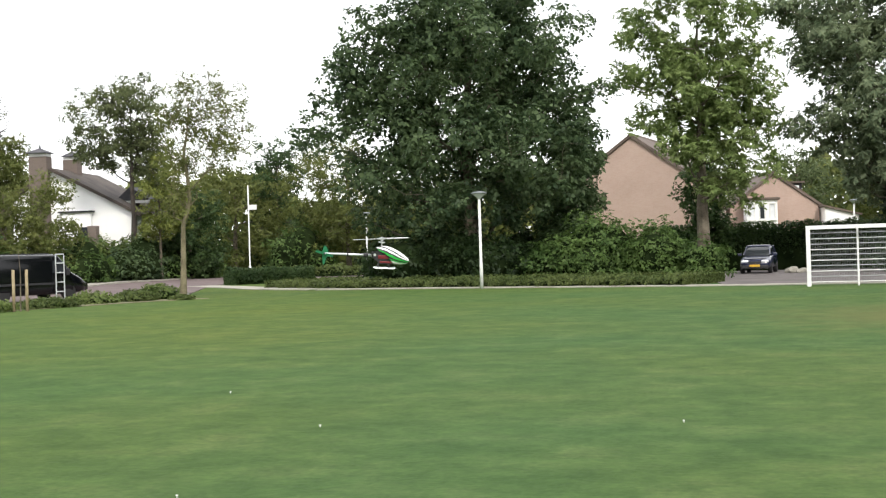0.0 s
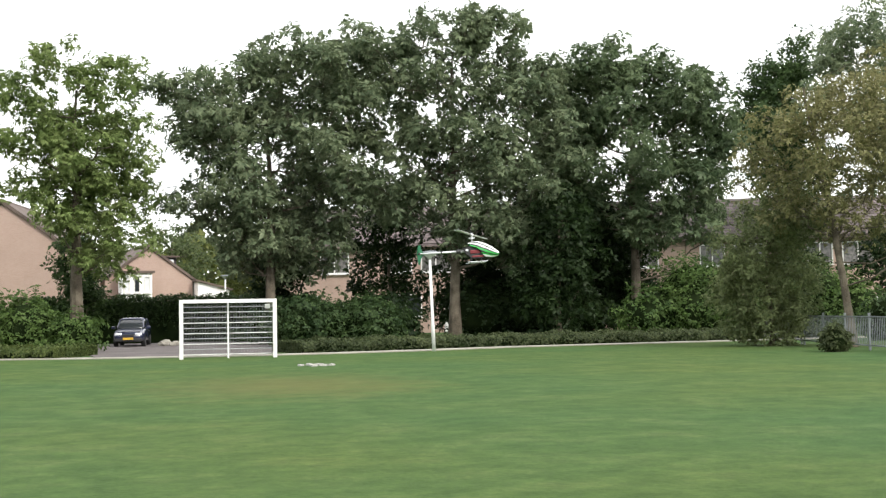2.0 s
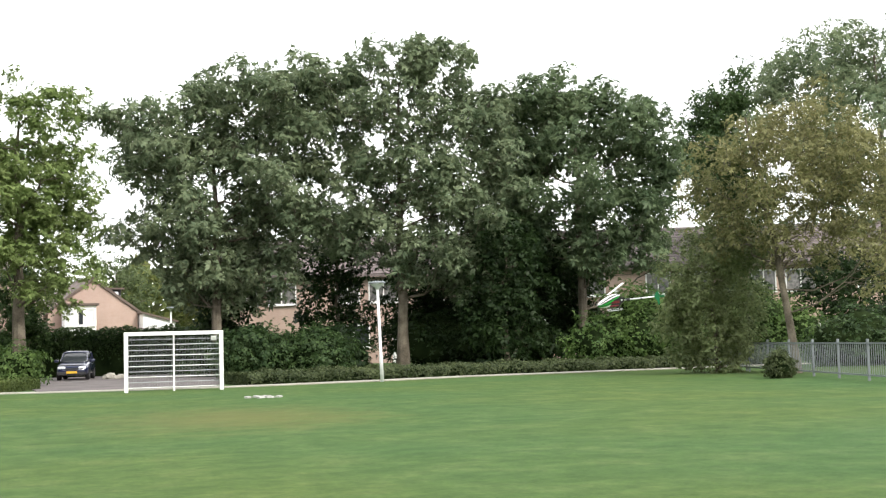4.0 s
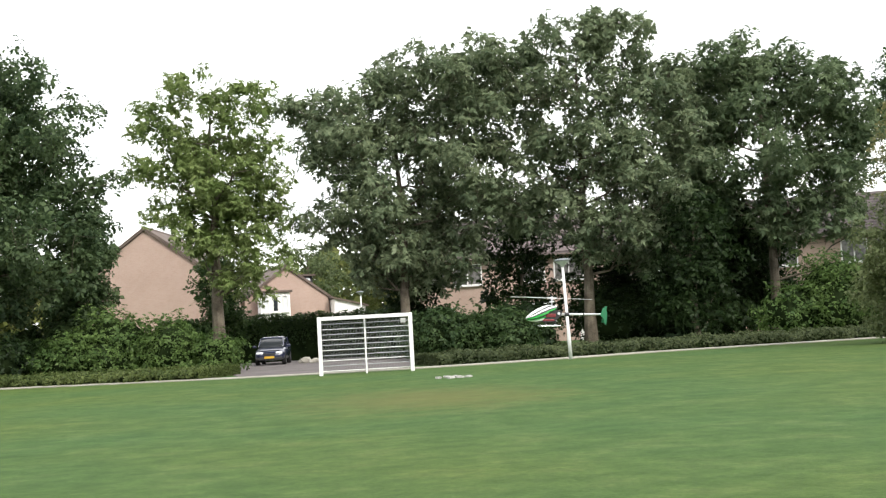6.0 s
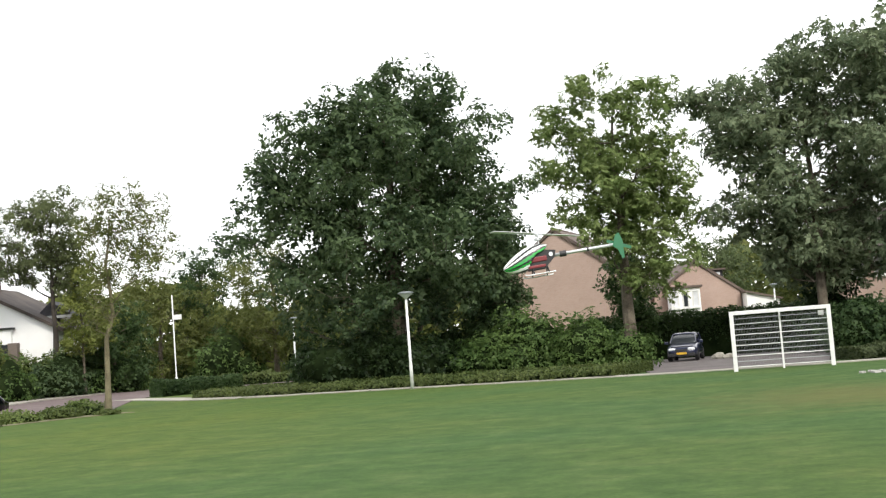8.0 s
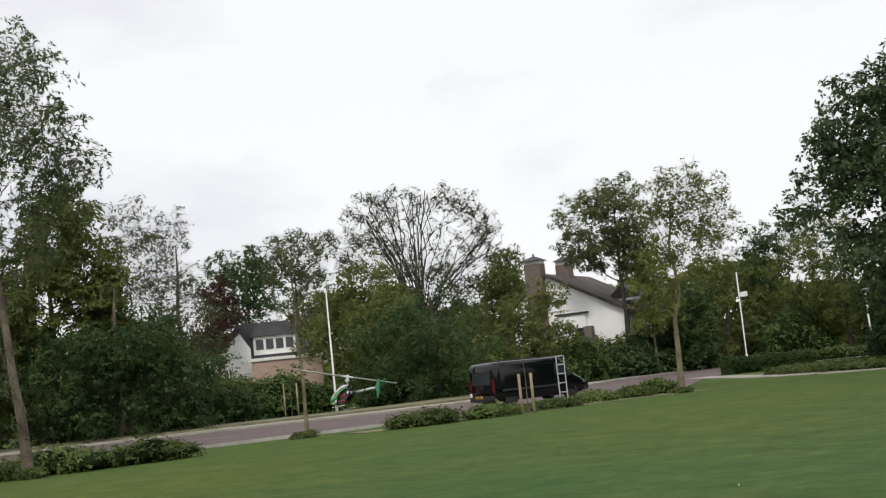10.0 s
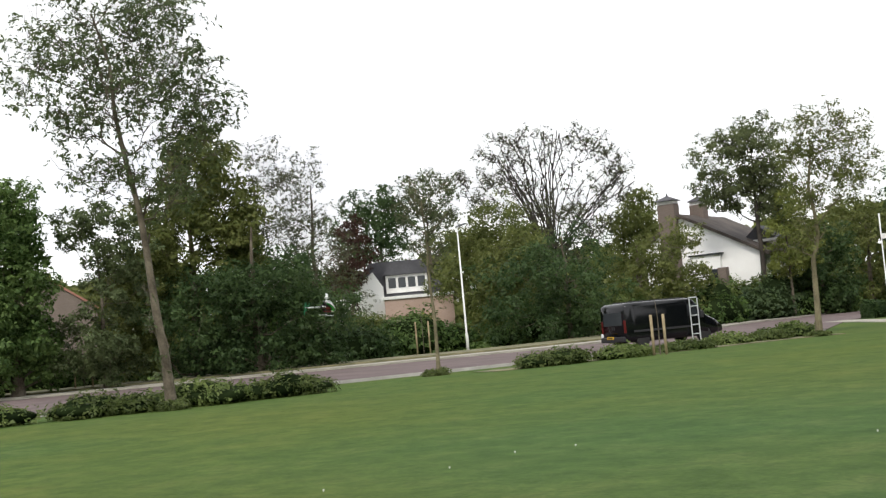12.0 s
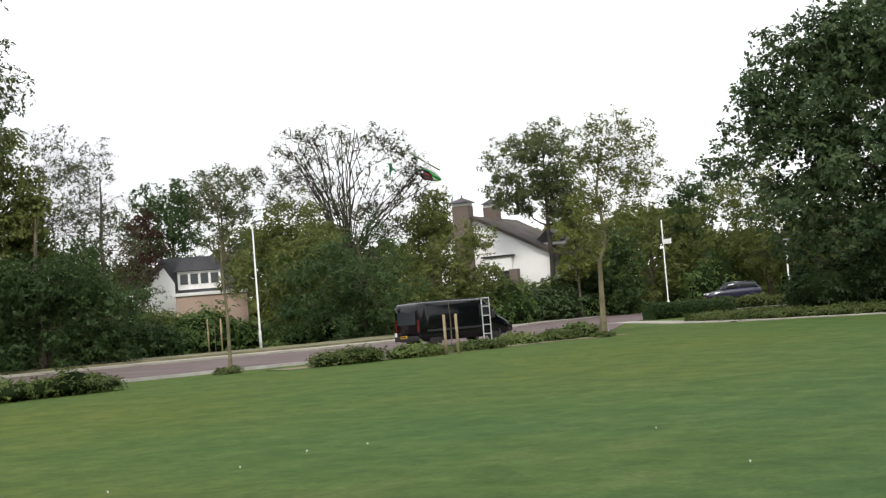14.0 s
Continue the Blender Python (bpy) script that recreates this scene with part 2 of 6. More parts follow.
BRICK_TAN = brickwork("tan_brick", (0.36, 0.250, 0.205), (0.44, 0.315, 0.262), (0.45, 0.375, 0.32))
BRICK_BROWN = brickwork("brown_brick", (0.13, 0.10, 0.085), (0.18, 0.14, 0.12), (0.17, 0.15, 0.135))
ROOF_TILE = material("brown_roof_tile", (0.075, 0.055, 0.045), (0.15, 0.115, 0.095), scale=0.6, rough=0.85, bump=0.6, fine=5)
ROOF_GREY = material("weathered_grey_tile", (0.085, 0.068, 0.066), (0.19, 0.155, 0.15), scale=1.1, rough=0.85, bump=0.6, fine=5)
ROOF_DARK = material("dark_brown_roof_tile", (0.042, 0.033, 0.029), (0.095, 0.075, 0.064), scale=0.6, rough=0.85, bump=0.6, fine=5)
ROOF_SLATE = material("dark_slate_tile", (0.045, 0.045, 0.052), (0.085, 0.085, 0.095), scale=0.6, rough=0.8, bump=0.5, fine=5)
ROOF_RED = material("red_roof_tile", (0.22, 0.10, 0.075), (0.34, 0.16, 0.12), scale=0.6, rough=0.85, bump=0.6, fine=5)
H_GREEN = flat("canopy_green", (0.03, 0.36, 0.06), rough=0.25, clear=0.6, bump=0)
H_WHITE = flat("canopy_white", (0.82, 0.84, 0.82), rough=0.25, clear=0.6, bump=0)
H_BLACK = flat("canopy_black", (0.015, 0.016, 0.018), rough=0.3, clear=0.5, bump=0)
H_FIN = flat("fin_green", (0.009, 0.14, 0.055), rough=0.4, bump=0)
H_RED = flat("anodised_red", (0.17, 0.022, 0.026), rough=0.4, metal=0.3, bump=0)
CARBON = flat("carbon_frame", (0.014, 0.014, 0.015), rough=0.6, bump=0)
H_SILVER = flat("polished_aluminium", (0.72, 0.73, 0.75), rough=0.3, metal=0.6, bump=0)
BLADE_WHITE = flat("rotor_blade_grey_white", (0.62, 0.63, 0.62), rough=0.35, bump=0)


# ---------------------------------------------------------------- mesh helpers
def part(name, bm, mat, parent=None, label=""):
    me = bpy.data.meshes.new(name)
    bm.to_mesh(me)
    bm.free()
    mats = mat if isinstance(mat, (list, tuple)) else [mat]
    for m in mats:
        me.materials.append(m)
    ob = new(name, me)
    if parent is not None:
        ob.parent = parent
    if label:
        tagged(ob, label)
    return ob


def soft_part(name, bm, mat, parent=None, label=""):
    for f in bm.faces:
        f.smooth = True
    return part(name, bm, mat, parent, label)


def thing(name, m, label, category, group="", kind=""):
    ob = new(name)
    ob.matrix_basis = m
    return tagged(ob, label, category, group, kind)


def box(bm, size, at=(0, 0, 0), rot=(0, 0, 0), bevel=0.0):
    made = bmesh.ops.create_cube(bm, size=1.0, matrix=pose(*at, *rot) @ Matrix.Diagonal((*size, 1)))
    if bevel:
        edges = list({e for v in made["verts"] for e in v.link_edges})
        bmesh.ops.bevel(bm, geom=edges, offset=bevel, segments=2, affect="EDGES", profile=0.6)


def rod(bm, a, b, r0, r1=None, seg=10):
    a, b = Vector(a), Vector(b)
    r1 = r0 if r1 is None else r1
    turn = (b - a).to_track_quat("Z", "Y").to_matrix().to_4x4()
    bmesh.ops.create_cone(bm, cap_ends=True, segments=seg, radius1=r0, radius2=max(r1, 0.0005), depth=(b - a).length,
                          matrix=Matrix.Translation((a + b) / 2) @ turn)


def lathe(bm, profile, seg=20, m=Matrix()):
    """profile: (radius, z) from bottom to top, turned about z."""
    rings = []
    for r, z in profile:
        rings.append([bm.verts.new(m @ Vector((r * math.cos(2 * math.pi * k / seg), r * math.sin(2 * math.pi * k / seg), z))) for k in range(seg)])
    for lo, hi in zip(rings, rings[1:]):
        for k in range(seg):
            bm.faces.new((lo[k], lo[(k + 1) % seg], hi[(k + 1) % seg], hi[k]))
    bm.faces.new(list(reversed(rings[0])))
    bm.faces.new(rings[-1])


def prism(bm, outline, y0, y1, m=Matrix()):
    """outline in x, z, drawn along y."""
    a = [bm.verts.new(m @ Vector((x, y0, z))) for x, z in outline]
    b = [bm.verts.new(m @ Vector((x, y1, z))) for x, z in outline]
    n = len(outline)
    fs = [bm.faces.new(a), bm.faces.new(list(reversed(b)))]
    for k in range(n):
        fs.append(bm.faces.new((a[k], b[k], b[(k + 1) % n], a[(k + 1) % n])))
    bmesh.ops.recalc_face_normals(bm, faces=fs)
    return fs


def sections(bm, rows, seg=16):
    """A closed body through elliptic sections along x: (x, half width, z low, z high, squareness)."""
    rings = []
    for x, hw, z0, z1, sq in rows:
        ring = []
        for k in range(seg):
            a = 2 * math.pi * k / seg
            c, s = math.cos(a), math.sin(a)
            c, s = math.copysign(abs(c) ** sq, c), math.copysign(abs(s) ** sq, s)
            ring.append(bm.verts.new((x, hw * c, (z0 + z1) / 2 + (z1 - z0) / 2 * s)))
        rings.append(ring)
    for lo, hi in zip(rings, rings[1:]):
        for k in range(seg):
            bm.faces.new((lo[k], lo[(k + 1) % seg], hi[(k + 1) % seg], hi[k]))
    bm.faces.new(rings[0])
    bm.faces.new(list(reversed(rings[-1])))
    bmesh.ops.recalc_face_normals(bm, faces=bm.faces)


def quads(name, verts, mat, parent=None, label="", tris=False):
    """One mesh of loose faces from an array (n, 4 or 3, 3)."""
    n, k = verts.shape[0], verts.shape[1]
    me = bpy.data.meshes.new(name)
    me.vertices.add(n * k)
    me.vertices.foreach_set("co", verts.astype(np.float32).ravel())
    me.loops.add(n * k)
    me.loops.foreach_set("vertex_index", np.arange(n * k, dtype=np.int32))
    me.polygons.add(n)
    me.polygons.foreach_set("loop_start", np.arange(0, n * k, k, dtype=np.int32))
    me.update(calc_edges=True)
    me.materials.append(mat)
    ob = new(name, me)
    if parent is not None:
        ob.parent = parent
    if label:
        tagged(ob, label)
    return ob


def unit(v):
    return v / np.maximum(np.linalg.norm(v, axis=-1, keepdims=True), 1e-6)


def leaf_faces(rng, points, outward, size, lift=0.35, wild=0.9, slim=0.62):
    """Small folded leaves at the points, leaning outward and up."""
    n = len(points)
    nor = unit(outward * 0.7 + rng.normal(size=(n, 3)) * wild * 0.6 + np.array([0, 0, lift]))
    tan = unit(np.cross(nor, rng.normal(size=(n, 3))))
    return folded(rng, points, nor, tan, size * rng.uniform(0.6, 1.35, (n, 1)), slim)


def folded(rng, points, nor, tan, ln, slim):
    """A leaf of two halves folded along its rib, as one bent quad."""
    side = np.cross(nor, tan)
    wd = ln * slim * rng.uniform(0.8, 1.2, ln.shape)
    base = points - tan * ln * 0.5
    tip = points + tan * ln * 0.5 - nor * ln * 0.12
    l = points + side * wd * 0.5 + nor * ln * 0.1
    r = points - side * wd * 0.5 + nor * ln * 0.1
    return np.stack([base, r, tip, l], axis=1)


def leaf_sprays(rng, points, outward, size, fan, slim, lift=0.45, wild=0.8, droop=0.25):
    """Twig ends with several leaflets spread in one plane, hanging outward."""
    n = len(points)
    nor = unit(outward * 0.6 + rng.normal(size=(n, 3)) * wild * 0.5 + np.array([0, 0, lift]))
    way = unit(outward + rng.normal(size=(n, 3)) * 0.7 - np.array([0, 0, droop]))
    way = unit(way - nor * np.sum(way * nor, axis=1, keepdims=True))
    side = np.cross(nor, way)
    scale = size * rng.uniform(0.65, 1.3, (n, 1))
    out = []
    for k in range(fan):
        a = (k - (fan - 1) / 2) * (2.3 / max(fan - 1, 1)) + rng.normal(size=(n, 1)) * 0.16
        d = way * np.cos(a) + side * np.sin(a)
        ln = scale * rng.uniform(0.75, 1.15, (n, 1))
        tilt = unit(nor + rng.normal(size=(n, 3)) * 0.22)
        out.append(folded(rng, points + d * ln * 0.62, tilt, d, ln, slim))
    return np.concatenate(out)


def ball(rng, n, inner=0.0):
    d = unit(rng.normal(size=(n, 3)))
    r = (inner ** 3 + (1 - inner ** 3) * rng.uniform(size=(n, 1))) ** (1 / 3)
    return d * r, d


def limb_tube(rng, pts, radii, seg=6):
    """Quads of a bent tapering limb through the points."""
    pts = np.asarray(pts, float)
    out, rings = [], []
    for k, p in enumerate(pts):
        t = pts[min(k + 1, len(pts) - 1)] - pts[max(k - 1, 0)]
        t = t / (np.linalg.norm(t) + 1e-9)
        u = np.cross(t, [0.31, 0.87, 0.39])
        u /= np.linalg.norm(u) + 1e-9
        w = np.cross(t, u)
        a = np.arange(seg) * 2 * math.pi / seg
        rings.append(p + radii[k] * (np.cos(a)[:, None] * u + np.sin(a)[:, None] * w))
    for lo, hi in zip(rings, rings[1:]):
        for k in range(seg):
            out.append([lo[k], lo[(k + 1) % seg], hi[(k + 1) % seg], hi[k]])
    return out


def tree(name, at, height, crown_base, width, leafmat, label, seed, leaves=16000, size=0.22, blobs=60, blob_r=1.5, trunk_r=0.28,
         bark=BARK, profile=((0.0, 0.55), (0.25, 0.92), (0.5, 1.0), (0.75, 0.8), (1.0, 0.3)), lean=(0.0, 0.0), twigs=0, hollow=0.25,
         group="", fill=0.2, shift=(0.0, 0.0), depth=None, upward=0.0, thick=0.24, fine=0.013, masses=None, fan=3, slim=0.55):
    """A tapered, slightly bent trunk, limbs that reach each clump, and a crown of separate leaves in uneven clumps.
    masses: the crown's main boughs, each (sideways, height, half width, half height) as seen from the green."""
    rng = np.random.default_rng(seed)
    root = thing(name, pose(at[0], at[1], 0), label, "tree", group)
    depth = width if depth is None else depth
    zs = np.array([p[0] for p in profile])
    rs = np.array([p[1] for p in profile])
    span = height - crown_base
    n = blobs if not masses else int(blobs * 1.35)
    grid_h = np.linspace(0.02, 1.0, 60)
    share = np.cumsum(np.interp(grid_h, zs, rs))
    share = (share - share[0]) / (share[-1] - share[0])
    h = np.interp((rng.permutation(n) + rng.uniform(0, 1, n)) / n, share, grid_h)
    ang = np.arange(n) * 2.39996 + rng.normal(size=n) * 0.35
    outer = rng.uniform(size=n) < 0.62
    rad = np.where(outer, rng.uniform(0.8, 1.0, n), np.sqrt(rng.uniform(hollow ** 2, 0.6, n)))
    lobes = 1 + 0.10 * np.sin(ang * 2 + seed) + 0.08 * np.sin(ang * 3 + h * 9 + seed * 2)
    rad = rad * np.interp(h, zs, rs) * lobes
    br = blob_r * rng.uniform(0.6, 1.25, n)
    lift = crown_base + h * span
    along = np.clip(lift / height, 0, 1)
    cx = lean[0] * along ** 1.3 + shift[0] + rad * np.cos(ang) * np.maximum(width / 2 - br * 0.55, 0.2)
    cy = lean[1] * along ** 1.3 + shift[1] + rad * np.sin(ang) * np.maximum(depth / 2 - br * 0.55, 0.2)
    cz = np.clip(lift, crown_base + br * 0.3, height - br * 0.75)
    centre = np.stack([cx, cy, cz], 1)
    if masses:
        far = math.hypot(*at)
        right, back = np.array([at[1] / far, -at[0] / far]), np.array([at[0] / far, at[1] / far])
        ms = np.array(masses, float)
        area = ms[:, 2] * ms[:, 3]
        count = np.maximum(np.round(area / area.sum() * n).astype(int), 4)
        pick = np.repeat(np.arange(len(ms)), count)
        n = len(pick)
        inner = np.concatenate([np.arange(c) for c in count])
        up = 1 - 2 * (inner + 0.5) / count[pick]
        turn = inner * 2.39996 + pick * 1.7
        flat_r = np.sqrt(1 - up ** 2)
        way = np.stack([flat_r * np.cos(turn), flat_r * np.sin(turn), up], 1) + rng.normal(size=(n, 3)) * 0.22
        way = way * np.array([1.0, 0.62, 0.85])[inner % 3][:, None]
        br = np.minimum(blob_r * rng.uniform(0.55, 1.1, n), 0.75 * np.minimum(ms[pick, 2], ms[pick, 3]) + 0.2)
        half = np.stack([ms[:, 2], (ms[:, 2] + ms[:, 3]) * 0.6, ms[:, 3]], 1)[pick]
        off = way * (half * np.array([1.2, 1.25, 1.1]) - br[:, None] * 0.32)
        deep = (rng.uniform(-1, 1, len(ms)) * ms[:, 2] * 0.6)[pick] + off[:, 1]
        side = ms[pick, 0] + off[:, 0]
        centre = np.concatenate([side[:, None] * right + deep[:, None] * back, (ms[pick, 1] + off[:, 2])[:, None]], 1)
        centre[:, 2] = np.maximum(centre[:, 2], br * 0.6)
    # trunk and limbs
    tubes = []
    ks = np.linspace(0, 1, 9)
    wob = rng.normal(size=(9, 2)) * 0.12 * np.minimum(ks, 0.6)[:, None]
    top = height * 0.86 if upward == 0 else crown_base * 0.75 + (1 - upward) * span * 0.6
    tp = np.stack([lean[0] * (ks * 0.86) ** 1.3 + wob[:, 0], lean[1] * (ks * 0.86) ** 1.3 + wob[:, 1], ks * top], 1)
    tr = trunk_r * (1 - (0.9 if upward == 0 else 0.5) * ks) + 0.015
    tr[0] *= 1.25
    tubes += limb_tube(rng, tp, tr, 10)
    # each clump hangs on the nearest wood below it, so that limbs fork
    zs0 = np.linspace(crown_base * 0.8, top * 0.97, 10) if upward == 0 else np.linspace(crown_base * 0.7, crown_base * 0.7 + (1 - upward) * span * 0.6, 6)
    node = [np.array([np.interp(z, tp[:, 2], tp[:, 0]), np.interp(z, tp[:, 2], tp[:, 1]), z]) for z in zs0]
    nrad = [float(np.interp(z / top, ks, tr)) * 0.75 for z in zs0]
    nlen = [0.0] * len(node)
    if upward > 0:
        for k in range(40):
            a = k * 2.39996 + rng.normal() * 0.2
            q = 0.28 + 0.72 * ((k * 0.618) % 1.0)
            end = np.array([math.cos(a) * q * width * 0.44, math.sin(a) * q * depth * 0.44, crown_base + span * (0.96 - 0.42 * q ** 2.2)])
            foot = node[int(rng.integers(1, 6))]
            pts = []
            for u in np.linspace(0, 1, 8):
                w = u ** 1.35
                pts.append(foot + (end - foot) * np.array([w, w, u ** 0.9]) + rng.normal(size=3) * 0.34 * min(u, 0.7))
            radii = np.linspace(trunk_r * 0.17, fine * 1.0, 8)
            tubes += limb_tube(rng, pts, radii, 6)
            for i in range(2, 8):
                node.append(pts[i])
                nrad.append(float(radii[i]))
                nlen.append(0.5 * i)
    order = np.argsort(np.hypot(centre[:, 0] - shift[0], centre[:, 1] - shift[1]) + 0.25 * centre[:, 2])
    for k in order:
        c = centre[k]
        arr = np.array(node)
        dv = c - arr
        dist = np.linalg.norm(dv, axis=1)
        cost = dist + 0.35 * np.array(nlen) + np.where(dv[:, 2] < 0.25 * dist, 2.0 + dist, 0.0)
        j = int(np.argmin(cost))
        start, r0 = node[j], max(fine, min(nrad[j] * 0.72, trunk_r * thick))
        bend = min(0.25, 0.12 * dist[j])
        mid1 = start * 0.64 + c * 0.36 + rng.normal(size=3) * bend + [0, 0, -0.06 * dist[j]]
        mid2 = start * 0.3 + c * 0.7 + rng.normal(size=3) * bend
        tubes += limb_tube(rng, [start, mid1, mid2, c], [r0, r0 * 0.8, r0 * 0.62, max(r0 * 0.3, fine * 0.6)], 5)
        for q, f in ((mid1, 0.78), (mid2, 0.55)):
            node.append(q)
            nrad.append(r0 * f)
            nlen.append(nlen[j] + float(np.linalg.norm(q - start)))
        for _ in range(twigs):
            e = c + unit(rng.normal(size=3) + [0, 0, 0.5]) * br[k] * rng.uniform(0.6, 1.15)
            b = mid2 * 0.5 + c * 0.5
            tubes += limb_tube(rng, [b, (b + e) / 2 + rng.normal(size=3) * 0.1, e], [max(r0 * 0.35, fine * 0.7), max(r0 * 0.25, fine * 0.55), fine * 0.4], 3)
    quads("trunk", np.array(tubes), bark, root)
    # leaves
    subs, subr, subo = [], [], []
    for k in range(n):
        m = 9
        d = unit(rng.normal(size=(m, 3)) + np.array([0, 0, 0.35]))
        subs.append(centre[k] + d * br[k] * rng.uniform(0.5, 0.95, (m, 1)) * np.array([1.05, 1.05, 0.8]))
        subr.append(br[k] * rng.uniform(0.26, 0.46, m))
        subo.append(d)
    subs, subr, subo = np.concatenate(subs), np.concatenate(subr), np.concatenate(subo)
    per = np.maximum((leaves * (1 - fill) * subr ** 2 / np.sum(subr ** 2)).astype(int), 2)
    idx = np.repeat(np.arange(len(subs)), per)
    p, d = ball(rng, len(idx), 0.3)
    p = p * np.array([1.05, 1.05, 0.85]) * rng.uniform(0.75, 1.12, (len(idx), 1))
    pts = [subs[idx] + p * subr[idx][:, None]]
    outs = [unit(d * 0.8 + subo[idx] * 0.5)]
    nf = int(leaves * fill)
    k2 = rng.integers(0, n, nf)
    p, d = ball(rng, nf, 0.2)
    pts.append(centre[k2] + p * br[k2][:, None] * 0.95)
    outs.append(d)
    pts, outs = np.concatenate(pts), np.concatenate(outs)
    keep = rng.permutation(len(pts))[:len(pts) // fan]
    quads("crown", leaf_sprays(rng, pts[keep], outs[keep], size, fan, slim), leafmat, root)
    return root


def lump(bm, centre, radii, rng, rough=0.18, sub=3):
    made = bmesh.ops.create_icosphere(bm, subdivisions=sub, radius=1.0)
    off = Vector(rng.uniform(0, 50, 3))
    for v in made["verts"]:
        k = 1 + rough * noise.noise(v.co * 2.2 + off) + rough * 0.6 * noise.noise(v.co * 5 + off)
        v.co = Vector(centre) + Vector((v.co.x * radii[0], v.co.y * radii[1], v.co.z * radii[2])) * k
        v.co.z = max(v.co.z, -0.02)


def bush(name, at, radii, leafmat, label, seed, leaves=5000, size=0.16, lumps=7, group="", category="bush", rz=0.0, kind=""):
    """A leafy mass of several overlapping mounds over a near-black core that stands for inner shade."""
    rng = np.random.default_rng(seed)
    root = thing(name, pose(at[0], at[1], 0, 0, 0, rz), label, category, group, kind)
    rx, ry, rz_ = radii
    bm = bmesh.new()
    pts, outs = [], []
    cs = []
    for k in range(lumps):
        a = rng.uniform(0, 2 * math.pi)
        q = math.sqrt(rng.uniform(0, 1)) if lumps > 1 else 0
        hgt = rz_ * rng.uniform(0.62, 1.0) * (1 - 0.35 * q * q)
        cs.append((rx * 0.68 * q * math.cos(a), ry * 0.6 * q * math.sin(a), hgt))
    each = int(leaves * 0.6) // lumps
    for x, y, hgt in cs:
        r = (max(rx * 0.52, 0.4), max(ry * 0.6, 0.35), hgt * 0.56)
        c = (x, y, hgt * 0.46)
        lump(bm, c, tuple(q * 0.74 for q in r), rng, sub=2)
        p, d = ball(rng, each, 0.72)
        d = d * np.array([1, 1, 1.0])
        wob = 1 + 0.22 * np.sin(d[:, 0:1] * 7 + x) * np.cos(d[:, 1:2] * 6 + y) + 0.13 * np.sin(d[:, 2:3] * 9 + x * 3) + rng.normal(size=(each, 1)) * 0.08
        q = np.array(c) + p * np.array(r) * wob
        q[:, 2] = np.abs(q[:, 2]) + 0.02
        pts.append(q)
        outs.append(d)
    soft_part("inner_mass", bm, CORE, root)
    quads("foliage", leaf_sprays(rng, np.concatenate(pts), np.concatenate(outs), size * 1.05, 3, 0.55), leafmat, root)
    return root


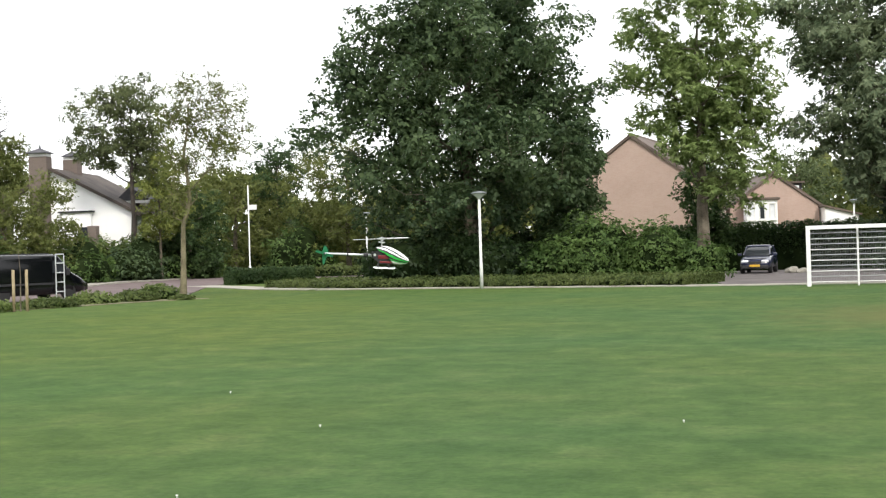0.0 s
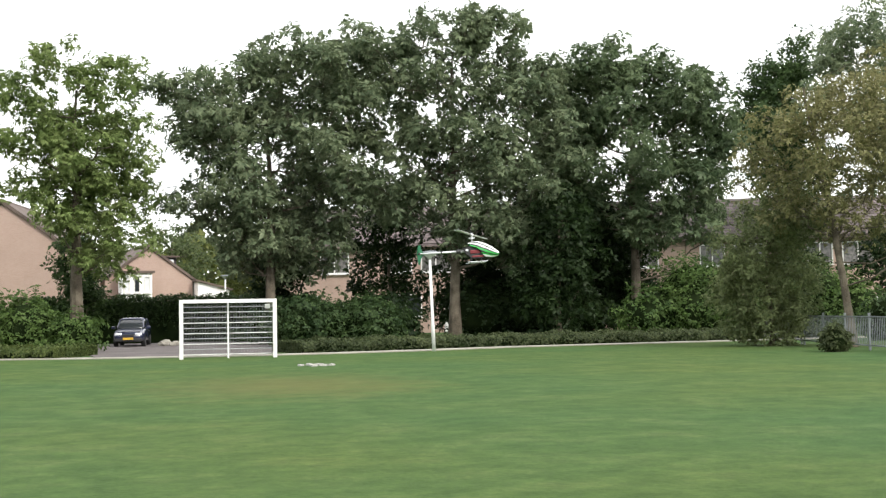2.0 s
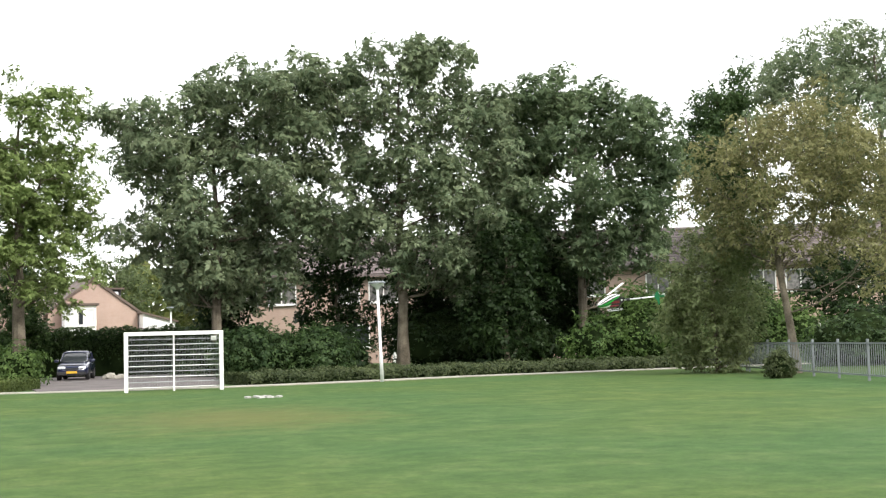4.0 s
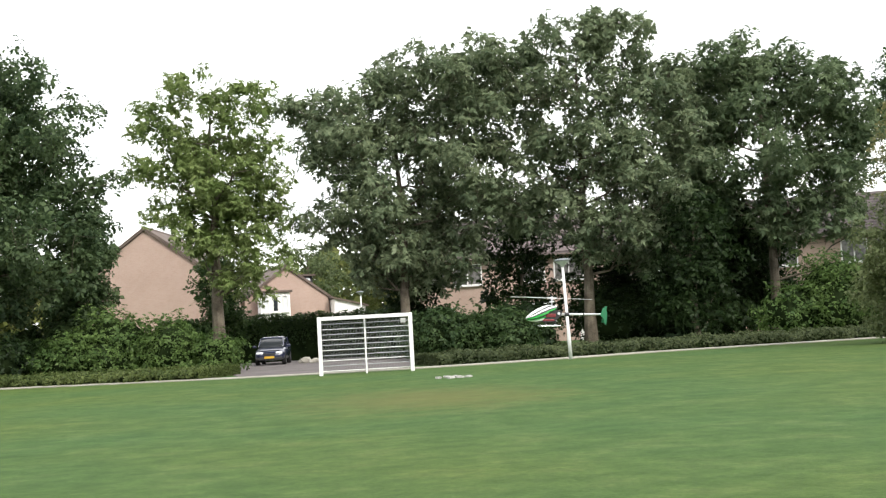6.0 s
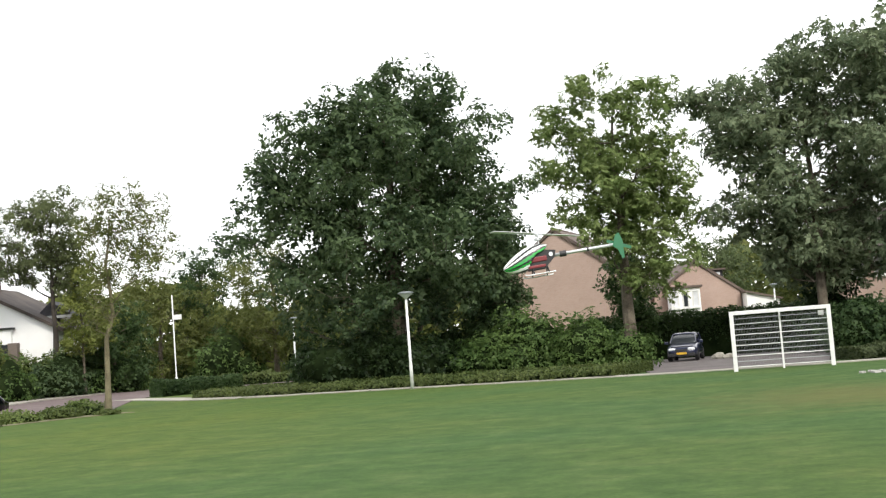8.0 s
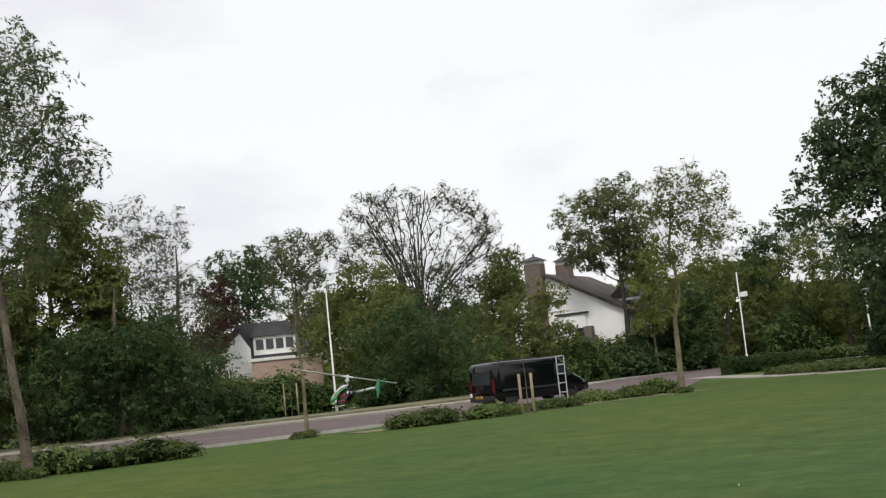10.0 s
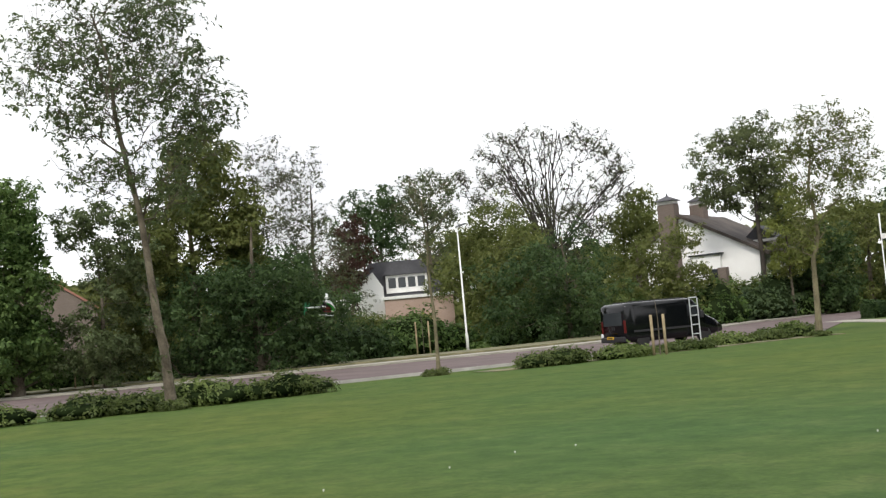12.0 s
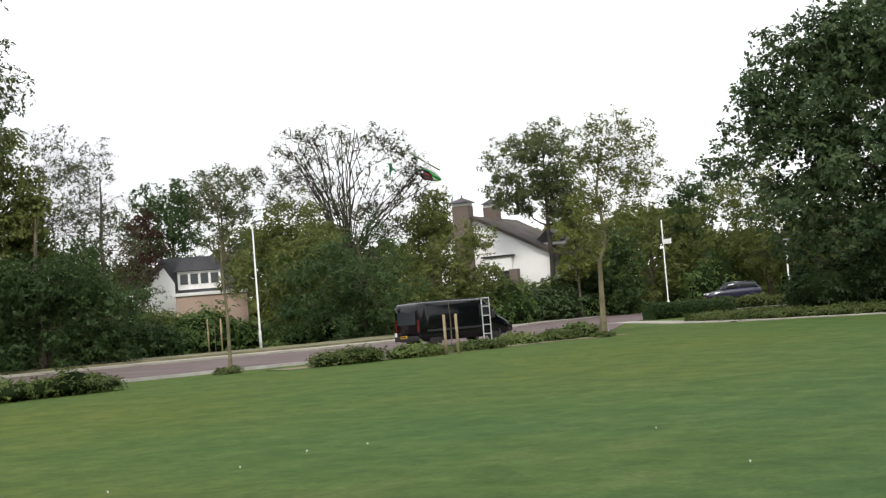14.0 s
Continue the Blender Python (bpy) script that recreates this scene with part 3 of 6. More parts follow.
def hedge_run(name, line, half, height, leafmat, label, seed, leaves=9000, size=0.12, category="hedge", kind="", boxy=0.35, wave=0.06):
    """A hedge along a line of points: near-black shade core with a rounded-box section, and leaves over it."""
    rng = np.random.default_rng(seed)
    root = thing(name, pose(line[0][0], line[0][1], 0), label, category, "", kind)
    leaves, size = int(leaves * 1.6), size * 1.3
    pts = np.array([(x - line[0][0], y - line[0][1]) for x, y in line], float)
    seglen = np.linalg.norm(np.diff(pts, axis=0), axis=1)
    cum = np.concatenate([[0], np.cumsum(seglen)])
    total = cum[-1]

    def spot(s):
        x, y = np.interp(s, cum, pts[:, 0]), np.interp(s, cum, pts[:, 1])
        e = 0.3
        tx = np.interp(np.minimum(s + e, total), cum, pts[:, 0]) - np.interp(np.maximum(s - e, 0), cum, pts[:, 0])
        ty = np.interp(np.minimum(s + e, total), cum, pts[:, 1]) - np.interp(np.maximum(s - e, 0), cum, pts[:, 1])
        ln = np.maximum(np.hypot(tx, ty), 1e-6)
        return x, y, -ty / ln, tx / ln, tx / ln, ty / ln

    def swell(s, a):
        return 1 + wave * (np.sin(s * 2.3 + seed) + 0.7 * np.sin(s * 5.1 + a * 2 + seed * 2) + 0.5 * np.cos(s * 9.0 + a * 3))

    def shell(s, a, k):
        c, q = np.cos(a), np.sin(a)
        c = np.sign(c) * np.abs(c) ** boxy
        q = np.abs(q) ** boxy
        x, y, nx, ny, tx, ty = spot(s)
        w = half * c * swell(s, a) * k
        return np.stack([x + nx * w, y + ny * w, height * q * swell(s + 3, a) * k], -1)

    bm = bmesh.new()
    ns = max(3, int(total / 0.7))
    aa = np.linspace(0, math.pi, 9)
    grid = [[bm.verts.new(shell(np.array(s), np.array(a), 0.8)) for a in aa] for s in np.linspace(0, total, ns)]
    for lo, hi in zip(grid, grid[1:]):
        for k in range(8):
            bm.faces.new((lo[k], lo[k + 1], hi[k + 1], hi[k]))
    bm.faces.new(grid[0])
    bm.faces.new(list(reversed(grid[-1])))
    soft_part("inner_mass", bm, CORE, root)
    s = rng.uniform(0, total, leaves)
    a = rng.uniform(0, math.pi, leaves)
    p = shell(s, a, rng.uniform(0.8, 1.08, leaves))
    x, y, nx, ny, tx, ty = spot(s)
    d = np.stack([nx * np.cos(a), ny * np.cos(a), np.sin(a)], -1)
    quads("foliage", leaf_faces(rng, p, d, size, lift=0.4), leafmat, root)
    ends = []
    for s0, sg in ((0.0, -1.0), (total, 1.0)):
        m = max(40, int(leaves * half * 2 / total * 0.6))
        u, v = rng.uniform(-1, 1, m), rng.uniform(0, 1, m)
        x, y, nx, ny, tx, ty = spot(np.full(m, s0))
        ends.append((np.stack([x + nx * u * half + tx * sg * 0.05, y + ny * u * half + ty * sg * 0.05, v * height * 0.95], -1),
                     np.stack([tx * sg, ty * sg, 0 * tx], -1)))
    quads("end_foliage", leaf_faces(rng, np.concatenate([e[0] for e in ends]), np.concatenate([e[1] for e in ends]), size), leafmat, root)
    return root


def sheet(name, outline, z, mat, label, category, thick=0.05):
    """A level slab with the given outline."""
    bm = bmesh.new()
    top = [bm.verts.new((x, y, z)) for x, y in outline]
    low = [bm.verts.new((x, y, z - thick)) for x, y in outline]
    bm.faces.new(top)
    n = len(outline)
    for k in range(n):
        bm.faces.new((top[k], low[k], low[(k + 1) % n], top[(k + 1) % n]))
    bmesh.ops.recalc_face_normals(bm, faces=bm.faces)
    return tagged(part(name, bm, mat), label, category, "", "structure")


def ribbon(name, line, width, z, mat, label, category, thick=0.06):
    """A strip of that width along a line."""
    left, right = [], []
    for k, (x, y) in enumerate(line):
        a, b = line[max(k - 1, 0)], line[min(k + 1, len(line) - 1)]
        tx, ty = b[0] - a[0], b[1] - a[1]
        ln = math.hypot(tx, ty)
        left.append((x - ty / ln * width / 2, y + tx / ln * width / 2))
        right.append((x + ty / ln * width / 2, y - tx / ln * width / 2))
    bm = bmesh.new()
    rows = []
    for (lx, ly), (rx, ry) in zip(left, right):
        rows.append([bm.verts.new((lx, ly, z - thick)), bm.verts.new((lx, ly, z)), bm.verts.new((rx, ry, z)), bm.verts.new((rx, ry, z - thick))])
    for lo, hi in zip(rows, rows[1:]):
        for k in range(3):
            bm.faces.new((lo[k], lo[k + 1], hi[k + 1], hi[k]))
    bmesh.ops.recalc_face_normals(bm, faces=bm.faces)
    return tagged(part(name, bm, mat), label, category, "", "structure")


# ---------------------------------------------------------------- ground
def build_ground():
    bm = bmesh.new()
    bmesh.ops.create_grid(bm, x_segments=60, y_segments=60, size=1500)
    tagged(part("ground", bm, LAWN), "mown green lawn of a neighbourhood green", "lawn", "", "structure")
    # back path along the far side of the lawn
    path = [(-21.5, 53.9), (-18, 52.9), (-13, 51.2), (-7, 48.8), (-2.5, 47.3), (3, 46.6), (6, 46.9), (9.6, 47.9), (13.6, 49.6), (18, 50.2),
            (24, 51.0), (34, 52)]
    ribbon("pavement_back", path, 1.3, 0.03, PAVE, "pale concrete slab footpath behind the lawn", "footpath")
    road = [(-44, -20), (-33.4, 27), (-30.2, 35), (-28.4, 44), (-26.6, 50.2), (-34.2, 67.5), (-35.5, 84), (-24, 95), (-8, 99), (-8, 106),
            (-26, 103), (-42, 103), (-47, 108), (-51, 100), (-49, 82), (-44, 68), (-42.2, 58), (-43.6, 51), (-46.8, 45), (-51, 38), (-57, 29), (-72, 10), (-90, -20)]
    sheet("road", road, 0.025, ROAD, "reddish grey clinker-paved neighbourhood road", "road")
    ribbon("kerb_near", [(-43.9, -20), (-33.3, 27), (-30.1, 35), (-28.3, 44), (-26.5, 50.1)], 0.16, 0.11, KERB, "light grey concrete kerb", "kerb", 0.12)
    ribbon("pavement_far", [(-91.5, -19), (-73.3, 11), (-58.3, 30), (-52.3, 39), (-48.2, 46), (-45.1, 51.6), (-43.7, 58), (-45.4, 67.4), (-50.4, 81.5), (-52.4, 102.4)], 3.0, 0.12, PAVE, "pale concrete pavement beyond the road", "pavement", 0.13)
    ribbon("verge_earth", [(-96.4, -17), (-77.4, 13.5), (-62.4, 33), (-56.3, 41.5), (-52.2, 48.4), (-49.5, 53.5), (-48.4, 58), (-49.9, 65.7), (-55, 79.8)], 6.6, 0.22, EARTH, "dry bare earth bank under the hedges", "verge", 0.26)
    ribbon("road_rise", [(-4, 104.8), (-14, 101.2), (-26, 96.9), (-38.4, 92.35), (-41.2, 91.3)], 5.0, 0.55, ROAD, "raised clinker-paved road behind the clipped hedge", "road", 0.6)
    ribbon("side_path", [(-34.6, 67.0), (-30.2, 62.4), (-25.8, 57.2), (-21.6, 54.1)], 1.7, 0.035, PAVE, "pale slab path beside the clipped hedge", "footpath")
    sheet("driveway", [(-3.0, 47.9), (3.2, 47.1), (5.0, 58), (6.5, 72), (-5.6, 72), (-4.4, 58)], 0.03, DRIVE, "grey paved parking drive behind the goal", "driveway")
    ribbon("verge_strip", [(-28.6, 30.5), (-26.8, 36), (-24.8, 43), (-23.4, 45.2)], 1.4, 0.02, EARTH, "dry earth bed under the roadside shrubs", "planting bed")
    # worn patches in front of the goal
    rng = random.Random(5)
    for k in range(12):
        bm = bmesh.new()
        cx, cy = 3.9 + rng.uniform(-0.42, 0.42), 36.2 + rng.uniform(-0.35, 0.35)
        pts = [(cx + rng.uniform(0.05, 0.16) * math.cos(a * math.pi / 5), cy + rng.uniform(0.08, 0.2) * math.sin(a * math.pi / 5)) for a in range(10)]
        top = [bm.verts.new((x, y, 0.03 + rng.uniform(0, 0.03))) for x, y in pts]
        low = [bm.verts.new((x * 1.0, y, -0.01)) for x, y in pts]
        bm.faces.new(top)
        for i in range(10):
            bm.faces.new((top[i], low[i], low[(i + 1) % 10], top[(i + 1) % 10]))
        tagged(part("litter", bm, KERB), "scrap of pale litter lying on the lawn", "litter", "litter scraps on the lawn")


build_ground()


# ---------------------------------------------------------------- goal and lamps
def build_goal():
    g = thing("goal", pose(0.10, 44.3, 0, 0, 0, 0), "white steel street football goal with barred back panel", "goal")
    w, h = 3.24, 2.09
    for x in (0, w):
        bm = bmesh.new()
        box(bm, (0.14, 0.12, h), (x, 0, h / 2 - 0.02), bevel=0.012)
        part("post", bm, WHITE, g)
    bm = bmesh.new()
    box(bm, (w - 0.14, 0.12, 0.13), (w / 2, 0, h - 0.085), bevel=0.012)
    part("crossbar", bm, WHITE, g)
    for x in (0.0, w):
        bm = bmesh.new()
        rod(bm, (x, 0.05, h - 0.1), (x, 0.3, h - 0.14), 0.03)
        rod(bm, (x, 0.3, h - 0.14), (x, 0.3, 0), 0.03)
        part("side_frame", bm, GALV, g)
    bm = bmesh.new()
    rod(bm, (w / 2, 0.3, -0.02), (w / 2, 0.3, h - 0.1), 0.036)
    part("middle_post", bm, WHITE, g)
    for k in range(10):
        z = 0.14 + k * 0.185
        bm = bmesh.new()
        rod(bm, (0, 0.3, z), (w, 0.3, z), 0.015, seg=8)
        part("bar", bm, WHITE if k % 2 == 0 else GALV, g)
    for k in range(60):
        x = (k + 0.5) * w / 60
        bm = bmesh.new()
        rod(bm, (x, 0.32, 0.05), (x, 0.32, h - 0.2), 0.0045, seg=4)
        part("mesh_wire", bm, GALV, g)
    bm = bmesh.new()
    box(bm, (0.18, 0.01, 0.16), (w - 0.24, 0.27, h - 0.28))
    part("notice_plate", bm, WHITE, g, "small white plate")
    return g


build_goal()


def street_lamp(x, y, height, lean, label):
    g = thing("street_lamp", pose(x, y, 0, 0, lean, 0), label, "street lamp", "lamps round the green")
    bm = bmesh.new()
    lathe(bm, [(0.072, -0.05), (0.072, 1.0), (0.06, 1.1), (0.052, height - 0.32)], 14)
    soft_part("post", bm, LAMP_WHITE, g)
    bm = bmesh.new()
    lathe(bm, [(0.06, height - 0.33), (0.10, height - 0.26), (0.27, height - 0.13), (0.29, height - 0.1)], 20)
    soft_part("bowl", bm, flat("lamp_bowl", (0.55, 0.58, 0.57), rough=0.2), g, "frosted grey bowl")
    bm = bmesh.new()
    lathe(bm, [(0.33, height - 0.1), (0.34, height - 0.07), (0.24, height - 0.02), (0.08, height)], 20)
    soft_part("cap", bm, FENCE_GREY, g, "flat grey cap")


street_lamp(-12.95, 50.05, 4.05, 0.0, "white post-top street lamp at the lawn's edge")
street_lamp(9.60, 46.9, 3.86, -1.7, "leaning white post-top street lamp at the lawn's edge")
street_lamp(3.3, 90, 4.4, 0, "distant white post-top street lamp")
street_lamp(-28.7, 80.0, 4.5, 0, "grey post-top street lamp among the bushes")


def tall_lamp(x, y, height, lean):
    g = thing("lamp_column", pose(x, y, 0, 0, lean, 0), "tall pale grey tapered road lamp column", "street lamp")
    bm = bmesh.new()
    lathe(bm, [(0.09, -0.05), (0.09, 1.2), (0.065, 1.3), (0.042, height - 0.1)], 12)
    soft_part("column", bm, LAMP_WHITE, g)
    bm = bmesh.new()
    sections(bm, [(-0.1, 0.05, height - 0.12, height - 0.02, 1), (0.2, 0.1, height - 0.08, height + 0.06, 0.8), (0.75, 0.07, height, height + 0.1, 0.8)], 10)
    soft_part("luminaire", bm, FENCE_GREY, g)


tall_lamp(-51.9, 54.2, 7.75, 0.0)


def sign_pole(x, y):
    g = thing("sign_post", pose(x, y, 0), "pale grey pole with a small white sign board", "sign post")
    bm = bmesh.new()
    lathe(bm, [(0.09, -0.05), (0.09, 1.0), (0.042, 1.1), (0.045, 6.7)], 12)
    soft_part("pole", bm, LAMP_WHITE, g)
    bm = bmesh.new()
    box(bm, (0.62, 0.04, 0.34), (0.36, -0.09, 5.15), bevel=0.008)
    part("board", bm, WHITE, g)


sign_pole(-37.3, 79.7)


# ---------------------------------------------------------------- fence
def build_fence():
    pts = [(25.6, 51.5), (23.6, 44.1), (21.7, 34.8), (20.0, 26.5)]
    for (x0, y0), (x1, y1) in zip(pts, pts[1:]):
        L = math.hypot(x1 - x0, y1 - y0)
        g = thing("railing_fence", pose(x0, y0, 0, 0, 0, math.degrees(math.atan2(y1 - y0, x1 - x0))), "grey galvanised steel bar railing beside the lawn", "fence")
        for z in (0.16, 1.1):
            bm = bmesh.new()
            box(bm, (L - 0.06, 0.05, 0.045), (L / 2, 0, z))
            part("rail", bm, FENCE_GREY, g)
        for k in range(int(L / 2.4) + 1):
            bm = bmesh.new()
            box(bm, (0.07, 0.07, 1.25), (0.03 + k * 2.4, 0, 0.6), bevel=0.008)
            part("post", bm, FENCE_GREY, g)
        bm = bmesh.new()
        rod(bm, (0, 0, 0.18), (0, 0, 1.08), 0.012, seg=6)
        first = part("bar", bm, FENCE_GREY, g)
        first.location = (0.13, 0, 0)
        for k in range(1, int(L / 0.16) - 1):
            o = bpy.data.objects.new("bar", first.data)
            scene.collection.objects.link(o)
            o.parent = g
            o.location = (0.13 + k * 0.16, 0, 0)


build_fence()


# ---------------------------------------------------------------- houses
def window(parent, x, z, w, h, y=-0.02, panes=2, name="window", glazing=None):
    """A window in a wall that faces -y: frame proud of the wall, panes set in."""
    bm = bmesh.new()
    for px in (x - w / 2, x + w / 2):
        box(bm, (0.09, 0.12, h + 0.09), (px, y, z))
    for pz in (z - h / 2, z + h / 2):
        box(bm, (w - 0.09, 0.12, 0.09), (x, y, pz))
    fr = part(name, bm, WHITE, parent, "white-painted window frame")
    for k in range(panes):
        bm = bmesh.new()
        box(bm, (w / panes - 0.09, 0.03, h - 0.09), (x - w / 2 + (k + 0.5) * w / panes, y + 0.03, z))
        part("pane", bm, glazing or GLASS, fr)
    for k in range(1, panes):
        bm = bmesh.new()
        box(bm, (0.08, 0.11, h - 0.09), (x - w / 2 + k * w / panes, y, z))
        part("mullion", bm, WHITE, fr)
    bm = bmesh.new()
    box(bm, (w + 0.2, 0.2, 0.07), (x, y - 0.05, z - h / 2 - 0.085))
    part("sill", bm, WHITE, fr)


def roof_slab(bm, a, b, length, y0, thick=0.2):
    """A sloping slab whose section runs from a to b in x, z."""
    (ax, az), (bx, bz) = a, b
    n = Vector((-(bz - az), bx - ax)).normalized() * thick
    prism(bm, [(ax, az), (bx, bz), (bx + n.x, bz + n.y), (ax + n.x, az + n.y)], y0, y0 + length)


def gable_house(name, x, y, rz, half_w, length, eave, ridge, wall, roofmat, label, chimney=True, windows=()):
    """The gable faces local -y, its middle at the origin."""
    g = thing(name, pose(x, y, 0, 0, 0, rz), label, "house")
    bm = bmesh.new()
    prism(bm, [(-half_w, -0.1), (half_w, -0.1), (half_w, eave), (0, ridge), (-half_w, eave)], 0, length)
    part("wall", bm, wall, g)
    k = (ridge - eave) / half_w
    for sgn in (-1, 1):
        bm = bmesh.new()
        a = (sgn * (half_w + 0.35), eave - 0.35 * k + 0.03)
        b = (0, ridge + 0.03)
        if sgn < 0:
            roof_slab(bm, a, b, length + 0.3, -0.15)
        else:
            roof_slab(bm, b, a, length + 0.3, -0.15)
        part("roof", bm, roofmat, g)
    bm = bmesh.new()
    rod(bm, (0, -0.16, ridge + 0.2), (0, length + 0.16, ridge + 0.2), 0.14, seg=8)
    part("ridge", bm, roofmat, g)
    if chimney:
        bm = bmesh.new()
        box(bm, (0.7, 0.6, 1.3), (0.1, 1.2, ridge + 0.35))
        ch = part("chimney", bm, wall, g)
        bm = bmesh.new()
        box(bm, (0.85, 0.75, 0.1), (0.1, 1.2, ridge + 1.04), bevel=0.02)
        rod(bm, (0.1, 1.2, ridge + 1.05), (0.1, 1.2, ridge + 1.35), 0.12, 0.1)
        part("cap", bm, KERB, ch)
    for wx, wz, ww, wh, np_ in windows:
        window(g, wx, wz, ww, wh, panes=np_)
    return g


gable_house("house", -11.1, 84.2, -7.0, 4.2, 11, 5.95, 8.95, BRICK_TAN, ROOF_TILE, "tan brick house with a blank gable wall", chimney=False)
h2 = gable_house("house", -2.3, 105, 14.0, 3.6, 10, 4.5, 7.1, BRICK_TAN, ROOF_TILE, "tan brick house with a brown tiled roof and dormer", chimney=False)
bm = bmesh.new()
box(bm, (1.5, 2.0, 1.2), (2.0, 3.0, 5.9), bevel=0.03)
dm = part("dormer", bm, PLASTIC, h2, "dark-clad dormer")
bm = bmesh.new()
box(bm, (1.0, 0.06, 0.7), (2.0, 1.97, 5.95))
part("pane", bm, LENS, dm)
bm = bmesh.new()
box(bm, (1.9, 2.6, 0.14), (2.0, 3.0, 6.55), bevel=0.02)
part("dormer_roof", bm, ROOF_TILE, dm)


def bay_extension():
    g = thing("bay_extension", pose(-3.2, 102.2, 0, 0, 0, 10), "white-framed bay extension with tall windows", "extension")
    bm = bmesh.new()
    box(bm, (2.4, 2.0, 5.0), (0, 1.0, 2.5), bevel=0.02)
    part("wall", bm, RENDERED, g)
    bm = bmesh.new()
    box(bm, (2.8, 2.4, 0.18), (0, 1.0, 5.1), bevel=0.02)
    part("roof", bm, ROOF_TILE, g)
    for k in (-0.8, 0.0, 0.8):
        window(g, k, 4.1, 0.42, 1.25, panes=1, glazing=LENS if k else GLASS)
    g2 = thing("garage", pose(2.9, 104.0, 0, 0, 0, 8), "low white rendered annex", "annex")
    bm = bmesh.new()
    prism(bm, [(-1.3, 0), (1.3, 0), (1.3, 3.6), (-1.3, 4.3)], 0, 5)
    part("wall", bm, RENDERED, g2)
    bm = bmesh.new()
    roof_slab(bm, (-1.5, 4.36), (1.5, 3.56), 5.4, -0.2, 0.15)
    part("roof", bm, ROOF_TILE, g2)


bay_extension()


def terrace():
    """A long row of houses behind the trees, its front towards the green."""
    x0, y0, x1, y1 = 7.0, 92.5, 57.0, 76.5
    L = math.hypot(x1 - x0, y1 - y0)
    units = 7
    u = L / units
    for k in range(units):
        f = k / units
        g = thing("terraced_house", pose(x0 + (x1 - x0) * f, y0 + (y1 - y0) * f, 0, 0, 0, math.degrees(math.atan2(y1 - y0, x1 - x0))),
                  "tan brick terraced house with a weathered tiled roof", "house", "row of terraced houses")
        bm = bmesh.new()
        ys = [(0, 0), (0, 6.5), (4.2, 9.3), (8.4, 6.5), (8.4, 0)]
        a = [bm.verts.new((0.02, yy, zz)) for yy, zz in ys]
        b = [bm.verts.new((u - 0.02, yy, zz)) for yy, zz in ys]
        fs = [bm.faces.new(a), bm.faces.new(b[::-1])] + [bm.faces.new((a[i], b[i], b[(i + 1) % 5], a[(i + 1) % 5])) for i in range(5)]
        bmesh.ops.recalc_face_normals(bm, faces=fs)
        part("wall", bm, BRICK_TAN, g)
        for sgn in (0, 1):
            bm = bmesh.new()
            m = pose(0, 0, 0, 0, 0, 90) if sgn == 0 else pose(0, 8.4, 0, 0, 0, 90) @ Matrix.Diagonal((-1, 1, 1, 1))
            prism(bm, [(-0.45, 6.23), (4.2, 9.33), (4.2, 9.53), (-0.45, 6.43)], 0.01, -u + 0.01, m)
            bmesh.ops.recalc_face_normals(bm, faces=bm.faces)
            roof_ob = part("roof", bm, ROOF_GREY, g)
            for row in range(14):
                bm = bmesh.new()
                f = (row + 0.5) / 14
                box(bm, (u - 0.04, 0.36, 0.05), (u / 2, -0.45 + 4.65 * f if sgn == 0 else 8.85 - 4.65 * f, 6.47 + 3.1 * f), rot=(33.7 if sgn == 0 else -33.7, 0, 0))
                part("tile_course", bm, ROOF_GREY, roof_ob)
        bm = bmesh.new()
        rod(bm, (0.03, -0.45, 6.25), (u - 0.03, -0.45, 6.25), 0.07, seg=8)
        part("gutter", bm, ROOF_TILE, g, "brown gutter")
        window(g, u * 0.25, 5.2, 1.7, 1.5, y=-0.02, glazing=CURTAINED)
        window(g, u * 0.6, 5.2, 2.1, 1.5, y=-0.02, glazing=CURTAINED)
        window(g, u * 0.3, 2.0, 2.3, 1.6, y=-0.02)
        bm = bmesh.new()
        box(bm, (0.95, 0.08, 2.1), (u * 0.74, -0.02, 1.05), bevel=0.01)
        part("door", bm, WHITE, g)
        bm = bmesh.new()
        box(bm, (0.8, 0.7, 1.4), (u * 0.06 + 0.45, 4.2, 9.7))
        part("chimney", bm, BRICK_BROWN, g)


terrace()


